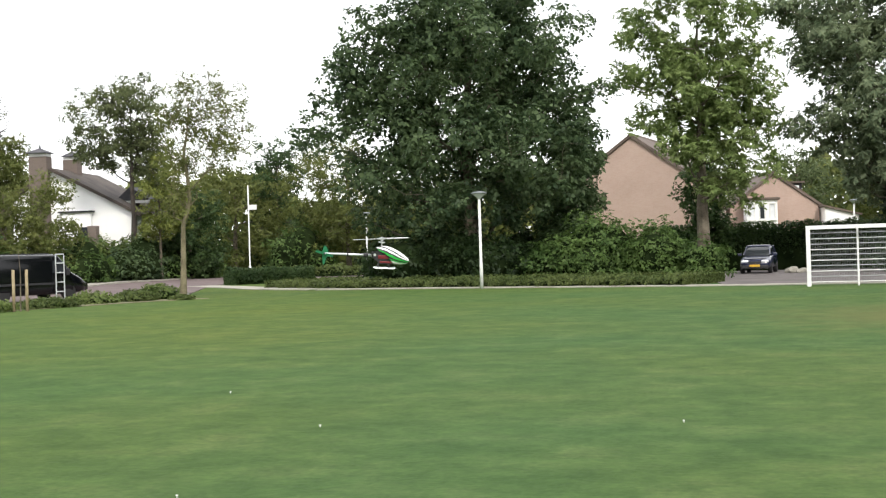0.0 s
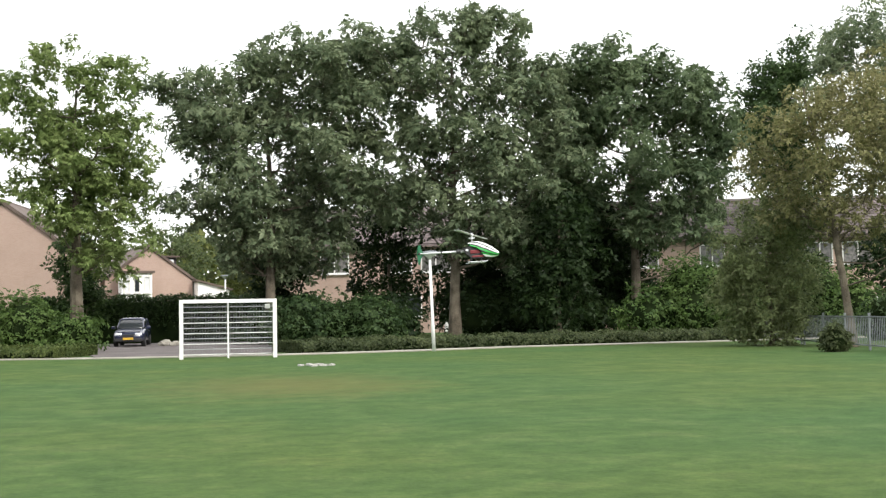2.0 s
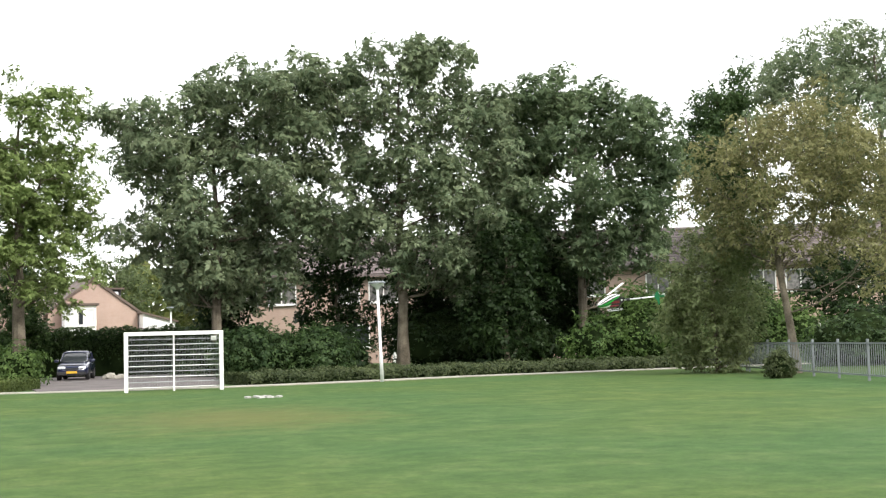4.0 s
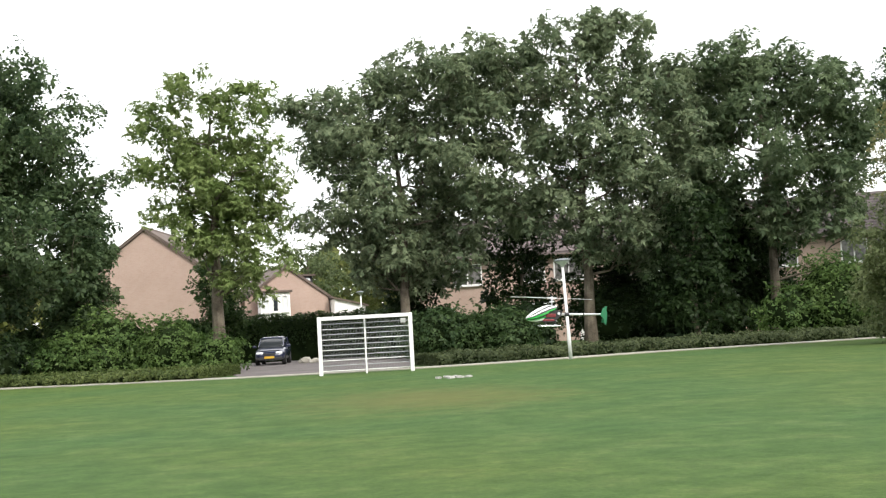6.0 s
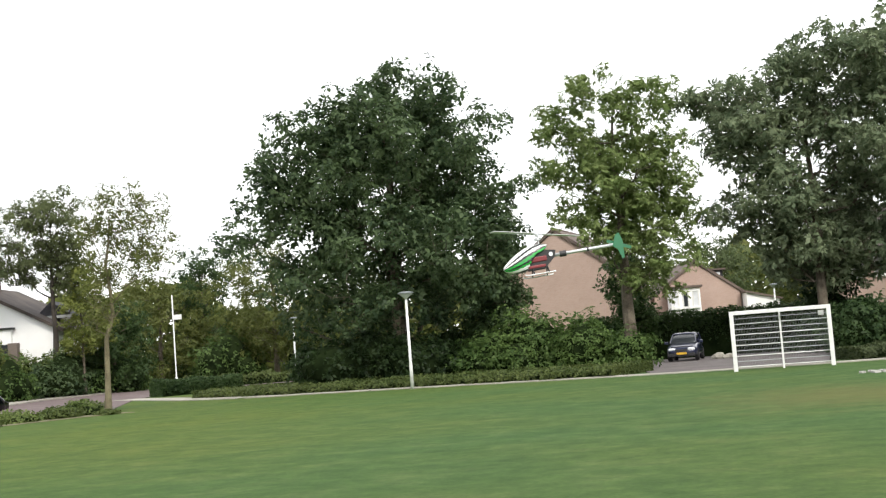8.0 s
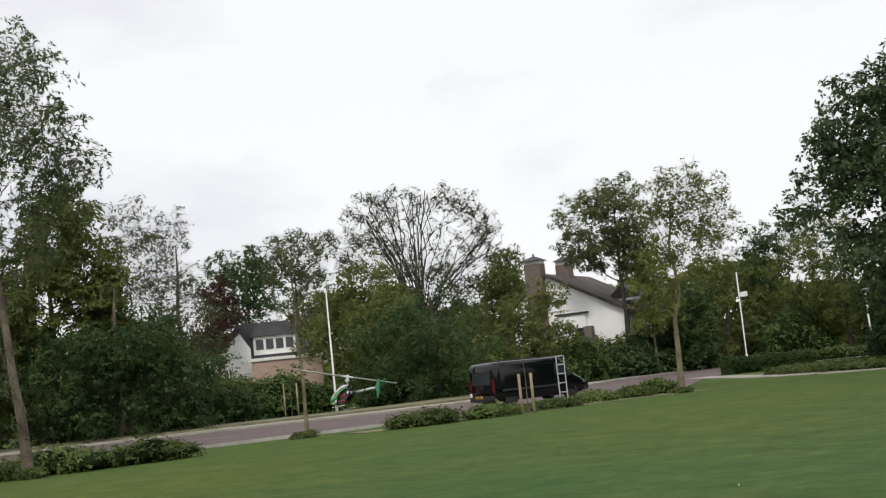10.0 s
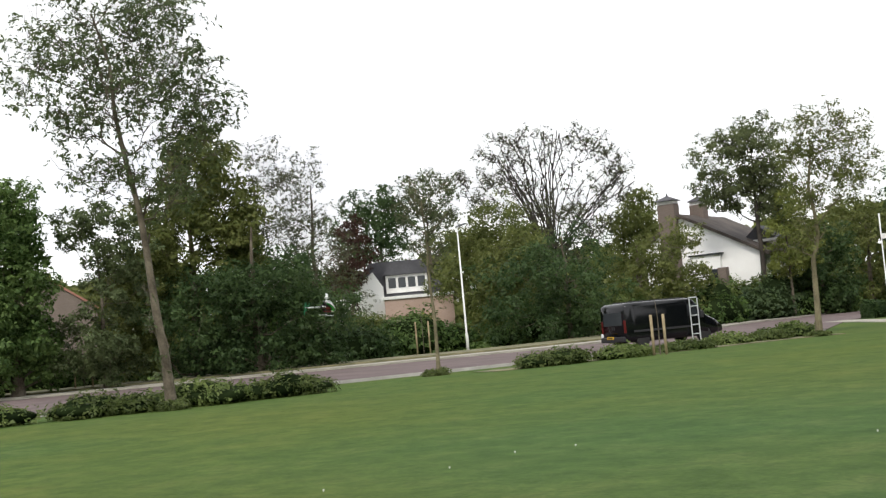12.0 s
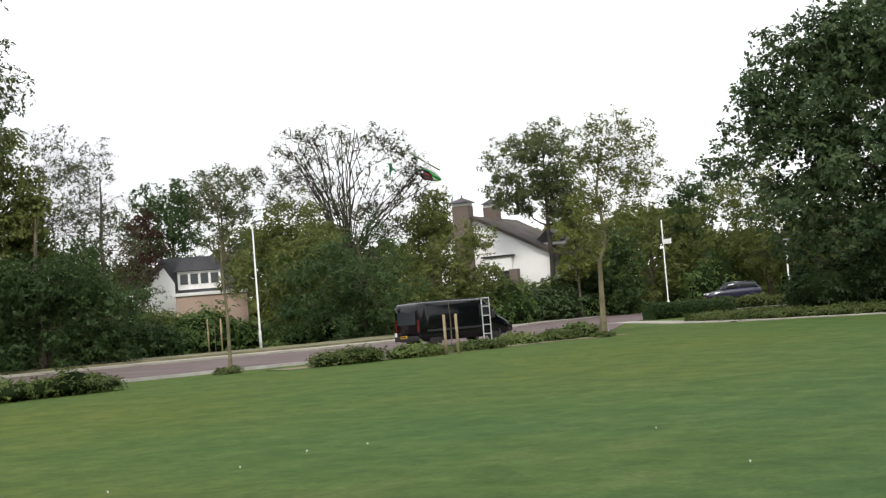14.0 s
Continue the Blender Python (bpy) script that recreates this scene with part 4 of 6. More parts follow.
def white_house():
    g = thing("white_house", pose(-60.9, 91.6, 0, 0, 0, 10), "white rendered house with brown tiled roof and brick chimneys", "house")
    # local x runs along the gable wall, +x towards the low eave
    bm = bmesh.new()
    prism(bm, [(-3.5, 0), (7.2, 0), (7.2, 5.7), (0.1, 9.4), (-3.5, 7.0)], 0, 10)
    part("wall", bm, RENDERED, g)
    bm = bmesh.new()
    roof_slab(bm, (0.0, 9.5), (7.8, 5.4), 10.6, -0.5, 0.26)
    part("roof", bm, ROOF_DARK, g)
    bm = bmesh.new()
    roof_slab(bm, (-4.0, 6.7), (0.0, 9.5), 10.6, -0.4, 0.3)
    part("roof", bm, ROOF_DARK, g)
    for x, y, w, top in ((-0.9, -0.35, 1.55, 10.7), (0.1, 4.0, 1.3, 10.7)):
        bm = bmesh.new()
        box(bm, (w, 1.1, top - 3.0), (x, y + 0.2, top / 2 + 1.5))
        ch = part("chimney", bm, BRICK_BROWN, g)
        bm = bmesh.new()
        box(bm, (w * 0.95, 1.05, 0.32), (x, y + 0.2, top + 0.14))
        part("flue_collar", bm, WHITE, ch)
        bm = bmesh.new()
        lathe(bm, [(w * 0.82, top + 0.28), (w * 0.8, top + 0.34), (w * 0.3, top + 0.62), (0.1, top + 0.75), (0.05, top + 1.0)], 4, pose(x, y + 0.2, 0, 0, 0, 45) @ pose(0, 0, 0))
        part("cap", bm, ROOF_SLATE, ch, "dark tiled chimney hat")
    bm = bmesh.new()
    box(bm, (2.6, 0.5, 2.6), (2.2, -0.2, 4.6), bevel=0.02)
    bay = part("bay", bm, RENDERED, g)
    bm = bmesh.new()
    box(bm, (3.0, 0.8, 0.14), (2.2, -0.25, 5.95))
    part("bay_roof", bm, PLASTIC, bay)
    bm = bmesh.new()
    box(bm, (0.9, 0.1, 1.1), (3.0, -0.47, 4.1))
    part("pane", bm, GLASS, bay)
    window(g, 2.3, 2.0, 1.6, 1.3)
    bm = bmesh.new()
    box(bm, (2.6, 1.3, 0.22), (2.9, -0.75, 3.35), bevel=0.02)
    bal = part("balcony", bm, KERB, g, "pale concrete balcony slab")
    bm = bmesh.new()
    for z in (3.75, 4.05, 4.35):
        box(bm, (2.6, 0.05, 0.07), (2.9, -1.36, z))
    for x in (1.65, 2.9, 4.15):
        box(bm, (0.06, 0.06, 1.0), (x, -1.34, 3.9))
    part("balcony_rail", bm, PLASTIC, bal, "dark balcony rail")
    bm = bmesh.new()
    box(bm, (0.75, 0.7, 4.7), (4.0, -1.2, 2.35), bevel=0.02)
    part("brick_pier", bm, BRICK_BROWN, g)
    bm = bmesh.new()
    prism(bm, [(4.6, 6.85), (7.6, 6.85), (6.0, 8.1)], 2.2, 5.0)
    part("side_gable_roof", bm, ROOF_SLATE, g, "dark tiled side gable")
    bm = bmesh.new()
    box(bm, (3.3, 0.12, 0.22), (6.1, 2.1, 6.75))
    part("fascia", bm, WHITE, g)


white_house()


def garden_annex():
    g = thing("garden_annex", pose(-56.2, 99.6, 0, 0, 0, 20), "low white rendered garden annex beside the white house", "annex")
    bm = bmesh.new()
    box(bm, (2.0, 2.6, 3.68), (0, 1.3, 1.84))
    part("wall", bm, RENDERED, g)
    bm = bmesh.new()
    box(bm, (2.3, 2.9, 0.16), (0, 1.3, 3.76), bevel=0.02)
    part("roof", bm, ROOF_SLATE, g)


garden_annex()


def dormer_house():
    g = thing("dormer_house", pose(-76.4, 72.2, 0, 0, 0, 46), "white house with a dark roof and a row of dormer windows", "house")
    bm = bmesh.new()
    box(bm, (9.0, 7.0, 4.9), (-1.0, 3.5, 2.45))
    part("wall", bm, RENDERED, g)
    bm = bmesh.new()
    prism(bm, [(-4.6, 4.95), (3.9, 4.95), (1.9, 7.7), (-2.4, 7.7)], -0.3, 7.3)
    part("roof", bm, ROOF_SLATE, g)
    bm = bmesh.new()
    prism(bm, [(-4.4, 3.2), (-1.4, 3.2), (-1.4, 5.6), (-2.2, 6.9), (-4.4, 5.2)], -1.0, 2.0)
    part("side_gable", bm, RENDERED, g, "white rendered side gable")
    bm = bmesh.new()
    roof_slab(bm, (-4.8, 4.95), (-2.1, 7.0), 3.4, -1.2, 0.18)
    part("side_gable_roof", bm, ROOF_SLATE, g)
    bm = bmesh.new()
    box(bm, (3.5, 1.5, 1.5), (0.6, -0.1, 5.75), bevel=0.02)
    dm = part("dormer", bm, WHITE, g)
    for k in range(4):
        bm = bmesh.new()
        box(bm, (0.62, 0.05, 0.85), (-0.62 + k * 0.82, -0.87, 5.85))
        part("pane", bm, GLASS, dm)
    bm = bmesh.new()
    prism(bm, [(-1.4, 6.52), (2.7, 6.52), (1.9, 7.65), (-0.5, 7.65)], -1.1, 3.0)
    part("dormer_roof", bm, ROOF_SLATE, dm)
    bm = bmesh.new()
    box(bm, (4.6, 0.3, 0.3), (0.6, -0.55, 4.85), bevel=0.02)
    part("fascia", bm, ROOF_SLATE, g)
    e = thing("brick_extension", pose(-72.6, 70.6, 0, 0, 0, 46), "low tan brick extension with a white roof edge", "extension")
    bm = bmesh.new()
    box(bm, (5.6, 4, 4.4), (0, 2, 2.2))
    part("wall", bm, BRICK_TAN, e)
    bm = bmesh.new()
    box(bm, (5.8, 4.3, 0.25), (0, 2, 4.52), bevel=0.02)
    part("roof_edge", bm, WHITE, e)


dormer_house()
gable_house("house", -107, 56, 60, 4.5, 12, 6.5, 9.6, BRICK_BROWN, ROOF_RED, "distant house with a red tiled roof", chimney=False)


# ---------------------------------------------------------------- vehicles
def wheel(parent, x, y, r, width=0.2):
    m = pose(x, y, r, 90, 0, 0)
    bm = bmesh.new()
    lathe(bm, [(r * 0.62, -width / 2), (r * 0.94, -width / 2), (r, -width * 0.3), (r, width * 0.3), (r * 0.94, width / 2), (r * 0.62, width / 2)], 22, m)
    w = soft_part("wheel", bm, TYRE, parent, "black rubber tyre")
    bm = bmesh.new()
    lathe(bm, [(r * 0.64, -width * 0.4), (r * 0.6, -width * 0.3), (r * 0.2, -width * 0.35), (r * 0.2, width * 0.35), (r * 0.6, width * 0.3), (r * 0.64, width * 0.4)], 16, m)
    part("rim", bm, RIM, w)


def car(name, m, paint, label, length=4.1, width=1.68, height=1.43):
    """A small hatchback; it faces local +x, its middle on the ground at the origin."""
    g = thing(name, m, label, "car")
    hl, hw = length / 2, width / 2
    k = height / 1.43
    bm = bmesh.new()
    sections(bm, [(-hl, hw * 0.86, 0.42, 0.78 * k, 0.5), (-hl + 0.12, hw * 0.97, 0.3, 0.92 * k, 0.45), (-hl + 0.8, hw, 0.22, 0.95 * k, 0.4),
                  (0.3, hw, 0.2, 0.92 * k, 0.4), (hl - 1.0, hw, 0.22, 0.88 * k, 0.4), (hl - 0.3, hw * 0.95, 0.25, 0.74 * k, 0.45),
                  (hl, hw * 0.8, 0.34, 0.6 * k, 0.5)], 20)
    soft_part("body", bm, paint, g)
    bm = bmesh.new()
    sections(bm, [(-hl + 0.16, hw * 0.78, 0.85 * k, 1.0 * k, 0.5), (-hl + 0.55, hw * 0.84, 0.85 * k, 1.36 * k, 0.5), (-0.35, hw * 0.84, 0.85 * k, height, 0.5),
                  (0.35, hw * 0.82, 0.85 * k, 1.38 * k, 0.5), (1.02, hw * 0.86, 0.84 * k, 0.95 * k, 0.5)], 20)
    soft_part("cabin", bm, GLASS, g, "dark tinted windows")
    bm = bmesh.new()
    sections(bm, [(-hl + 0.5, hw * 0.74, 1.30 * k, 1.375 * k, 0.6), (-0.35, hw * 0.76, 1.34 * k, height + 0.015, 0.6), (0.38, hw * 0.72, 1.29 * k, 1.39 * k, 0.6)], 16)
    soft_part("roof", bm, paint, g)
    for sy in (-1, 1):
        for a, b, r in (((0.98, sy * hw * 0.83, 0.92 * k), (0.36, sy * hw * 0.71, 1.36 * k), 0.035), ((-0.4, sy * hw * 0.86, 0.92 * k), (-0.36, sy * hw * 0.73, 1.4 * k), 0.04),
                        ((-hl + 0.3, sy * hw * 0.84, 0.9 * k), (-hl + 0.56, sy * hw * 0.72, 1.36 * k), 0.06)):
            bm = bmesh.new()
            rod(bm, a, b, r, seg=6)
            part("pillar", bm, paint, g)
        bm = bmesh.new()
        sections(bm, [(hl - 0.34, 0.17, 0.55 * k, 0.70 * k, 0.6), (hl - 0.06, 0.19, 0.53 * k, 0.68 * k, 0.6), (hl + 0.0, 0.14, 0.55 * k, 0.65 * k, 0.6)], 12)
        for v in bm.verts:
            v.co.y += sy * hw * 0.62
        soft_part("headlight", bm, LENS, g, "clear headlight")
        bm = bmesh.new()
        box(bm, (0.12, 0.2, 0.13), (0.72, sy * (hw + 0.1), 0.95 * k), bevel=0.03)
        part("door_mirror", bm, paint, g)
        for x in (hl - 0.78, -hl + 0.72):
            wheel(g, x, sy * (hw - 0.1), 0.3)
    bm = bmesh.new()
    box(bm, (0.06, 0.62, 0.11), (hl - 0.005, 0, 0.56 * k), bevel=0.02)
    part("grille", bm, PLASTIC, g)
    bm = bmesh.new()
    box(bm, (0.05, 1.2 * width / 1.68, 0.03), (hl - 0.28, 0, 0.745 * k), bevel=0.01)
    part("bonnet_edge", bm, PLASTIC, g)
    bm = bmesh.new()
    box(bm, (0.1, width * 0.86, 0.16), (hl - 0.03, 0, 0.34), bevel=0.03)
    bp = part("bumper", bm, PLASTIC, g)
    bm = bmesh.new()
    box(bm, (0.02, 0.5, 0.11), (hl + 0.04, 0, 0.4))
    part("number_plate", bm, PLATE, bp)
    return g


def rock(x, y, r, seed):
    bm = bmesh.new()
    lump(bm, (0, 0, r * 0.4), (r, r * 0.8, r * 0.65), np.random.default_rng(seed), 0.3, 2)
    ob = part("boulder", bm, PAVE)
    ob.location = (x, y, 0.02)
    tagged(ob, "pale grey boulder beside the parked car", "boulder", "boulders on the drive")


for k, (x, y, r) in enumerate([(-0.75, 64.2, 0.27), (-0.3, 63.9, 0.2), (-0.1, 64.8, 0.24), (-0.6, 65.2, 0.3)]):
    rock(x, y, r, 200 + k)
car("parked_car", pose(-2.3, 66.0, 0.03, 0, 0, -94), BLUE_CAR, "dark blue hatchback parked nose-out on the drive", width=1.56)
moving_car = car("moving_car", pose(-14, 101.2, 0.55, 0, 0, 199), NAVY_CAR, "navy hatchback driving along the road", length=4.3, height=1.5)


def van():
    g = thing("delivery_van", pose(-32.4, 42.9, 0.03, 0, 0, 71), "black panel van parked at the roadside", "van")
    # faces local +x, rear bumper at the origin's x
    L, hw, H = 5.2, 0.95, 1.96
    bm = bmesh.new()
    sections(bm, [(0.0, hw * 0.93, 0.32, H - 0.12, 0.2), (0.12, hw * 0.98, 0.28, H - 0.03, 0.18), (0.6, hw, 0.25, H, 0.18), (3.5, hw, 0.25, H, 0.18),
                  (3.65, hw, 0.25, H - 0.06, 0.28), (4.25, hw, 0.25, 1.22, 0.3), (4.75, hw * 0.93, 0.28, 1.0, 0.35), (L, hw * 0.8, 0.35, 0.7, 0.4)], 28)
    soft_part("body", bm, BLACK_CAR, g)
    bm = bmesh.new()
    box(bm, (0.03, 1.36, 0.62), (-0.002, 0, 1.32), rot=(0, 4, 0), bevel=0.01)
    part("rear_window", bm, GLASS, g)
    for sy in (-1, 1):
        bm = bmesh.new()
        box(bm, (0.72, 0.02, 0.5), (3.4, sy * 0.945, 1.42), bevel=0.008)
        part("side_window", bm, GLASS, g)
        bm = bmesh.new()
        box(bm, (0.08, 0.12, 0.55), (0.03, sy * 0.84, 0.95), bevel=0.02)
        part("tail_light", bm, REDLENS, g)
        bm = bmesh.new()
        box(bm, (0.16, 0.2, 0.3), (3.9, sy * 1.06, 1.2), bevel=0.04)
        part("door_mirror", bm, PLASTIC, g)
        for x in (0.85, 4.1):
            wheel(g, x, sy * 0.83, 0.33, 0.22)
        bm = bmesh.new()
        box(bm, (3.0, 0.03, 0.09), (1.9, sy * 0.955, 0.72), bevel=0.01)
        part("rub_strip", bm, PLASTIC, g)
    bm = bmesh.new()
    box(bm, (0.2, 1.72, 0.22), (-0.02, 0, 0.42), bevel=0.04)
    bp = part("bumper", bm, PLASTIC, g)
    bm = bmesh.new()
    box(bm, (0.02, 0.5, 0.11), (-0.125, 0.1, 0.5))
    pl = part("number_plate", bm, PLATE, bp)
    bm = bmesh.new()
    box(bm, (0.012, 0.36, 0.045), (-0.137, 0.1, 0.5))
    part("plate_characters", bm, PLASTIC, pl)
    bm = bmesh.new()
    box(bm, (0.03, 0.14, 0.16), (-0.06, 0.8, 0.62), bevel=0.01)
    part("reversing_lamp", bm, LENS, g)
    for sy in (-0.6, 0.6):
        bm = bmesh.new()
        box(bm, (2.8, 0.05, 0.04), (1.9, sy, H + 0.02), bevel=0.01)
        part("roof_rail", bm, PLASTIC, g)
    for sy in (-1, 1):
        bm = bmesh.new()
        box(bm, (0.02, 0.8, 1.15), (0.012, sy * 0.43, 1.15), bevel=0.02)
        dr = part("rear_door", bm, BLACK_CAR, g)
        bm = bmesh.new()
        box(bm, (0.03, 0.05, 0.14), (-0.005, sy * 0.07, 0.9), bevel=0.008)
        part("handle", bm, PLASTIC, dr)
        bm = bmesh.new()
        box(bm, (1.1, 0.02, 1.0), (2.7, sy * 0.956, 1.2), bevel=0.008)
        part("side_door", bm, BLACK_CAR, g)
    # ladder hung on the side
    lad = thing("ladder", pose(-30.25, 45.9, 0.0, 0, 0, 71), "pale aluminium step ladder standing against the van", "ladder")
    for x in (-0.21, 0.21):
        bm = bmesh.new()
        rod(bm, (x, 0, 0), (x, 0, 1.93), 0.028, seg=8)
        part("stile", bm, ALU, lad)
    for z in (0.4, 0.8, 1.2, 1.6, 1.97):
        bm = bmesh.new()
        rod(bm, (-0.21, 0, z), (0.21, 0, z), 0.024, seg=8)
        part("rung", bm, ALU, lad)


van()


# ---------------------------------------------------------------- trees
ROUND = ((0.0, 0.45), (0.2, 0.85), (0.45, 1.0), (0.7, 0.88), (0.9, 0.55), (1.0, 0.25))
VASE = ((0.0, 0.15), (0.25, 0.45), (0.5, 0.75), (0.75, 1.0), (0.92, 0.8), (1.0, 0.5))
CONE = ((0.0, 0.9), (0.3, 1.0), (0.6, 0.75), (0.85, 0.42), (1.0, 0.15))
BROAD = ((0.0, 0.62), (0.18, 0.92), (0.45, 1.0), (0.7, 0.9), (0.88, 0.62), (1.0, 0.3))
tree("oak_tree", (-16.2, 60.5), 15.6, 2.2, 15.8, L_OAK, "large dark green oak with a dense domed crown", 11, leaves=64000, size=0.27, blobs=210, blob_r=1.3,
     trunk_r=0.5, profile=((0.0, 0.85), (0.2, 0.98), (0.45, 1.0), (0.7, 0.88), (0.88, 0.6), (1.0, 0.3)), fan=3, slim=0.6,
     masses=[(0.5, 13.5, 3, 2), (-2.1, 13, 2, 1.7), (-4, 11.4, 2.1, 2), (3.2, 12.2, 1.9, 1.8), (4.14, 10, 1.6, 1.9), (-1, 10.4, 4, 2.4), (2.6, 8.6, 3.1, 2.3), (-4, 8.3, 2.6, 2.4), (-5.6, 9.9, 1.4, 1.7), (-0.4, 6.3, 4.3, 2.3), (3.2, 5.4, 2.6, 2.3), (-3.4, 5.1, 2.8, 2), (0.2, 3.4, 3.7, 1.4), (-6.9, 7.8, 1, 0.8), (1.2, 11.4, 2.1, 1.7), (0, 8.3, 3.4, 2), (-1.4, 11.7, 2, 1.7), (0.7, 14.2, 2.3, 1.3)])
tree("locust_tree", (-4.9, 64.0), 14.9, 4.6, 9.8, L_LOCUST, "light green locust tree with an open feathery crown", 12, leaves=42000, size=0.26, blobs=95, blob_r=1.0,
     trunk_r=0.36, profile=((0.0, 0.5), (0.3, 0.9), (0.6, 1.0), (0.85, 0.7), (1.0, 0.3)), fill=0.15, fan=5, slim=0.36,
     masses=[(-1.2, 14.1, 1.3, 1.1), (1.6, 13.3, 1.8, 1.1), (-2.7, 12.5, 1.4, 1.2), (-0.4, 11.2, 2.2, 1.4), (2.5, 10.4, 1.4, 1.4), (-3.2, 10.1, 1.1, 0.8), (-1, 8.5, 1.8, 1), (2.7, 8, 1.3, 1), (1, 6.6, 1.8, 1.2), (-2.6, 7.8, 1.2, 0.4), (1.9, 4.8, 1.3, 1.1), (0.3, 4.4, 1.3, 0.7), (0.8, 9.8, 1.8, 1.5), (-0.3, 6.7, 1.6, 1), (1.2, 8, 1.3, 1.2), (-1.6, 10, 1.2, 0.9)])
tree("ash_tree", (4.8, 66.5), 16.0, 4.6, 13.8, L_WALNUT, "broad green ash tree behind the path", 13, leaves=60000, size=0.33, blobs=130, blob_r=1.25, trunk_r=0.3, profile=BROAD, twigs=2, fine=0.022, fan=5, slim=0.36,
     masses=[(1.1, 14.9, 2.1, 1.5), (-1.8, 13.7, 2.1, 1.5), (-4.5, 13.1, 1.4, 0.9), (3.4, 13.8, 1.8, 1.7), (-0.4, 11.7, 2.9, 1.7), (2.7, 10.4, 2, 1.7), (-3.1, 10.9, 1.8, 1.4), (-1.7, 8.1, 2.6, 1.7), (1.6, 7.4, 2.4, 1.8), (-3.2, 7, 1.2, 0.8), (-0.6, 5.7, 2.7, 1.2), (2.4, 5.3, 1.5, 1.1), (4.9, 12.8, 1.3, 1.8), (4.3, 7.9, 1.2, 1.8), (-5.9, 13.7, 0.8, 0.6), (-0.9, 4.6, 1.8, 1), (1.3, 4, 1.3, 0.7)])
tree("ash_tree", (14.7, 66.0), 18.3, 4.8, 14.4, L_WALNUT, "tallest green ash tree with a bare lower trunk", 14, leaves=60000, size=0.33, blobs=130, blob_r=1.25, trunk_r=0.31, profile=BROAD, twigs=2, fine=0.022, fan=5, slim=0.36,
     masses=[(-0.8, 16.3, 2, 1.7), (2.5, 16, 1.8, 1.7), (-3.3, 14.8, 1.8, 1.8), (0.2, 13.4, 3.1, 1.8), (3.9, 13, 1.7, 1.8), (-2.4, 11, 1.7, 1.5), (1.6, 10.3, 2.9, 1.8), (-4, 8, 1.7, 1.8), (-0.6, 7.9, 2.5, 1.5), (3.4, 7.7, 2.3, 2.3), (1.4, 5.6, 2.2, 1.1), (3.8, 4.9, 1.7, 1.4), (1, 17, 1.8, 1.1), (-5, 15.8, 1.2, 1.2), (5.3, 11, 1.4, 2.5), (-4.8, 11.1, 1.1, 1.5), (5.2, 14.5, 1.2, 1.2)])
tree("ash_tree", (25.3, 66.5), 16.6, 3.8, 15.2, L_ASH, "green ash tree with drooping foliage beside the terrace", 15, leaves=60000, size=0.33, blobs=130, blob_r=1.25, trunk_r=0.3, profile=BROAD, fan=5, slim=0.36,
     masses=[(-2.1, 14.8, 2, 1.4), (1.8, 14.7, 2.1, 1.2), (3.9, 13.2, 1.4, 1.5), (-0.2, 12.6, 3.1, 1.7), (3.2, 10.7, 2.2, 1.8), (-3, 11.9, 1.6, 1.8), (-1.2, 9.4, 2.9, 1.6), (2.2, 8, 2.4, 1.8), (4, 8.7, 1.1, 1.2), (-2.6, 7.5, 1.6, 1.5), (0.9, 5.9, 1.9, 0.8), (3.5, 5.7, 1, 0.6), (-4.1, 13.4, 1.3, 1.9), (-0.3, 14.9, 1.9, 1.3), (5.1, 11.5, 0.7, 1.6), (-4.4, 8.6, 1.5, 2.3), (-0, 7, 2.3, 1.5)])
tree("poplar_tree", (41.6, 79.8), 20.6, 3, 8.6, L_DARK, "tall dark narrow poplar behind the houses", 16, leaves=22000, size=0.3, blobs=100, blob_r=1.4, trunk_r=0.3,
     profile=((0.0, 0.8), (0.3, 1.0), (0.6, 0.95), (0.85, 0.8), (1.0, 0.5)),
     masses=[(1, 18.6, 1.1, 1.6), (-0.2, 16.7, 1.6, 2), (-1.8, 16.3, 0.9, 1.1), (-1, 14, 2.2, 2), (0.2, 11.1, 2.5, 2.5)])
tree("beech_tree", (46.8, 69.0), 22.0, 4, 13.5, L_WALNUT, "tall broad green tree behind the railing", 17, leaves=28000, size=0.3, blobs=96, blob_r=1.4, trunk_r=0.4, profile=BROAD, depth=9,
     masses=[(-5.1, 18.1, 2, 1.7), (-2.6, 18.8, 2.3, 2.3), (-6.2, 17.1, 1.1, 1.1), (0.4, 18.6, 3, 2.7), (-3.9, 14.7, 3.4, 2.7), (0.1, 13.6, 3.4, 3), (-1.5, 10.1, 3.8, 2.3)])
tree("alder_tree", (23.4, 40.2), 10.9, 1.6, 9.8, L_BROWN, "leaning tree with thin brownish autumn leaves", 18, leaves=30000, size=0.15, blobs=120, blob_r=0.8, trunk_r=0.15,
     lean=(-1.5, 0.8), profile=BROAD, shift=(1.2, 0.6), twigs=2,
     masses=[(0.7, 9.2, 1.7, 1), (-0.8, 8.7, 1.3, 1), (1.7, 8.2, 1.5, 1.4), (-1.9, 7.5, 1.2, 1), (-0.1, 7.1, 1.8, 1.2), (-2.8, 6.4, 1, 1), (1.6, 6, 1.5, 1.5), (-1.1, 5.6, 1.5, 1.2), (0.4, 4.6, 1.5, 1), (2.8, 6.9, 1.7, 1.9), (3, 4.3, 1.5, 1.1)])
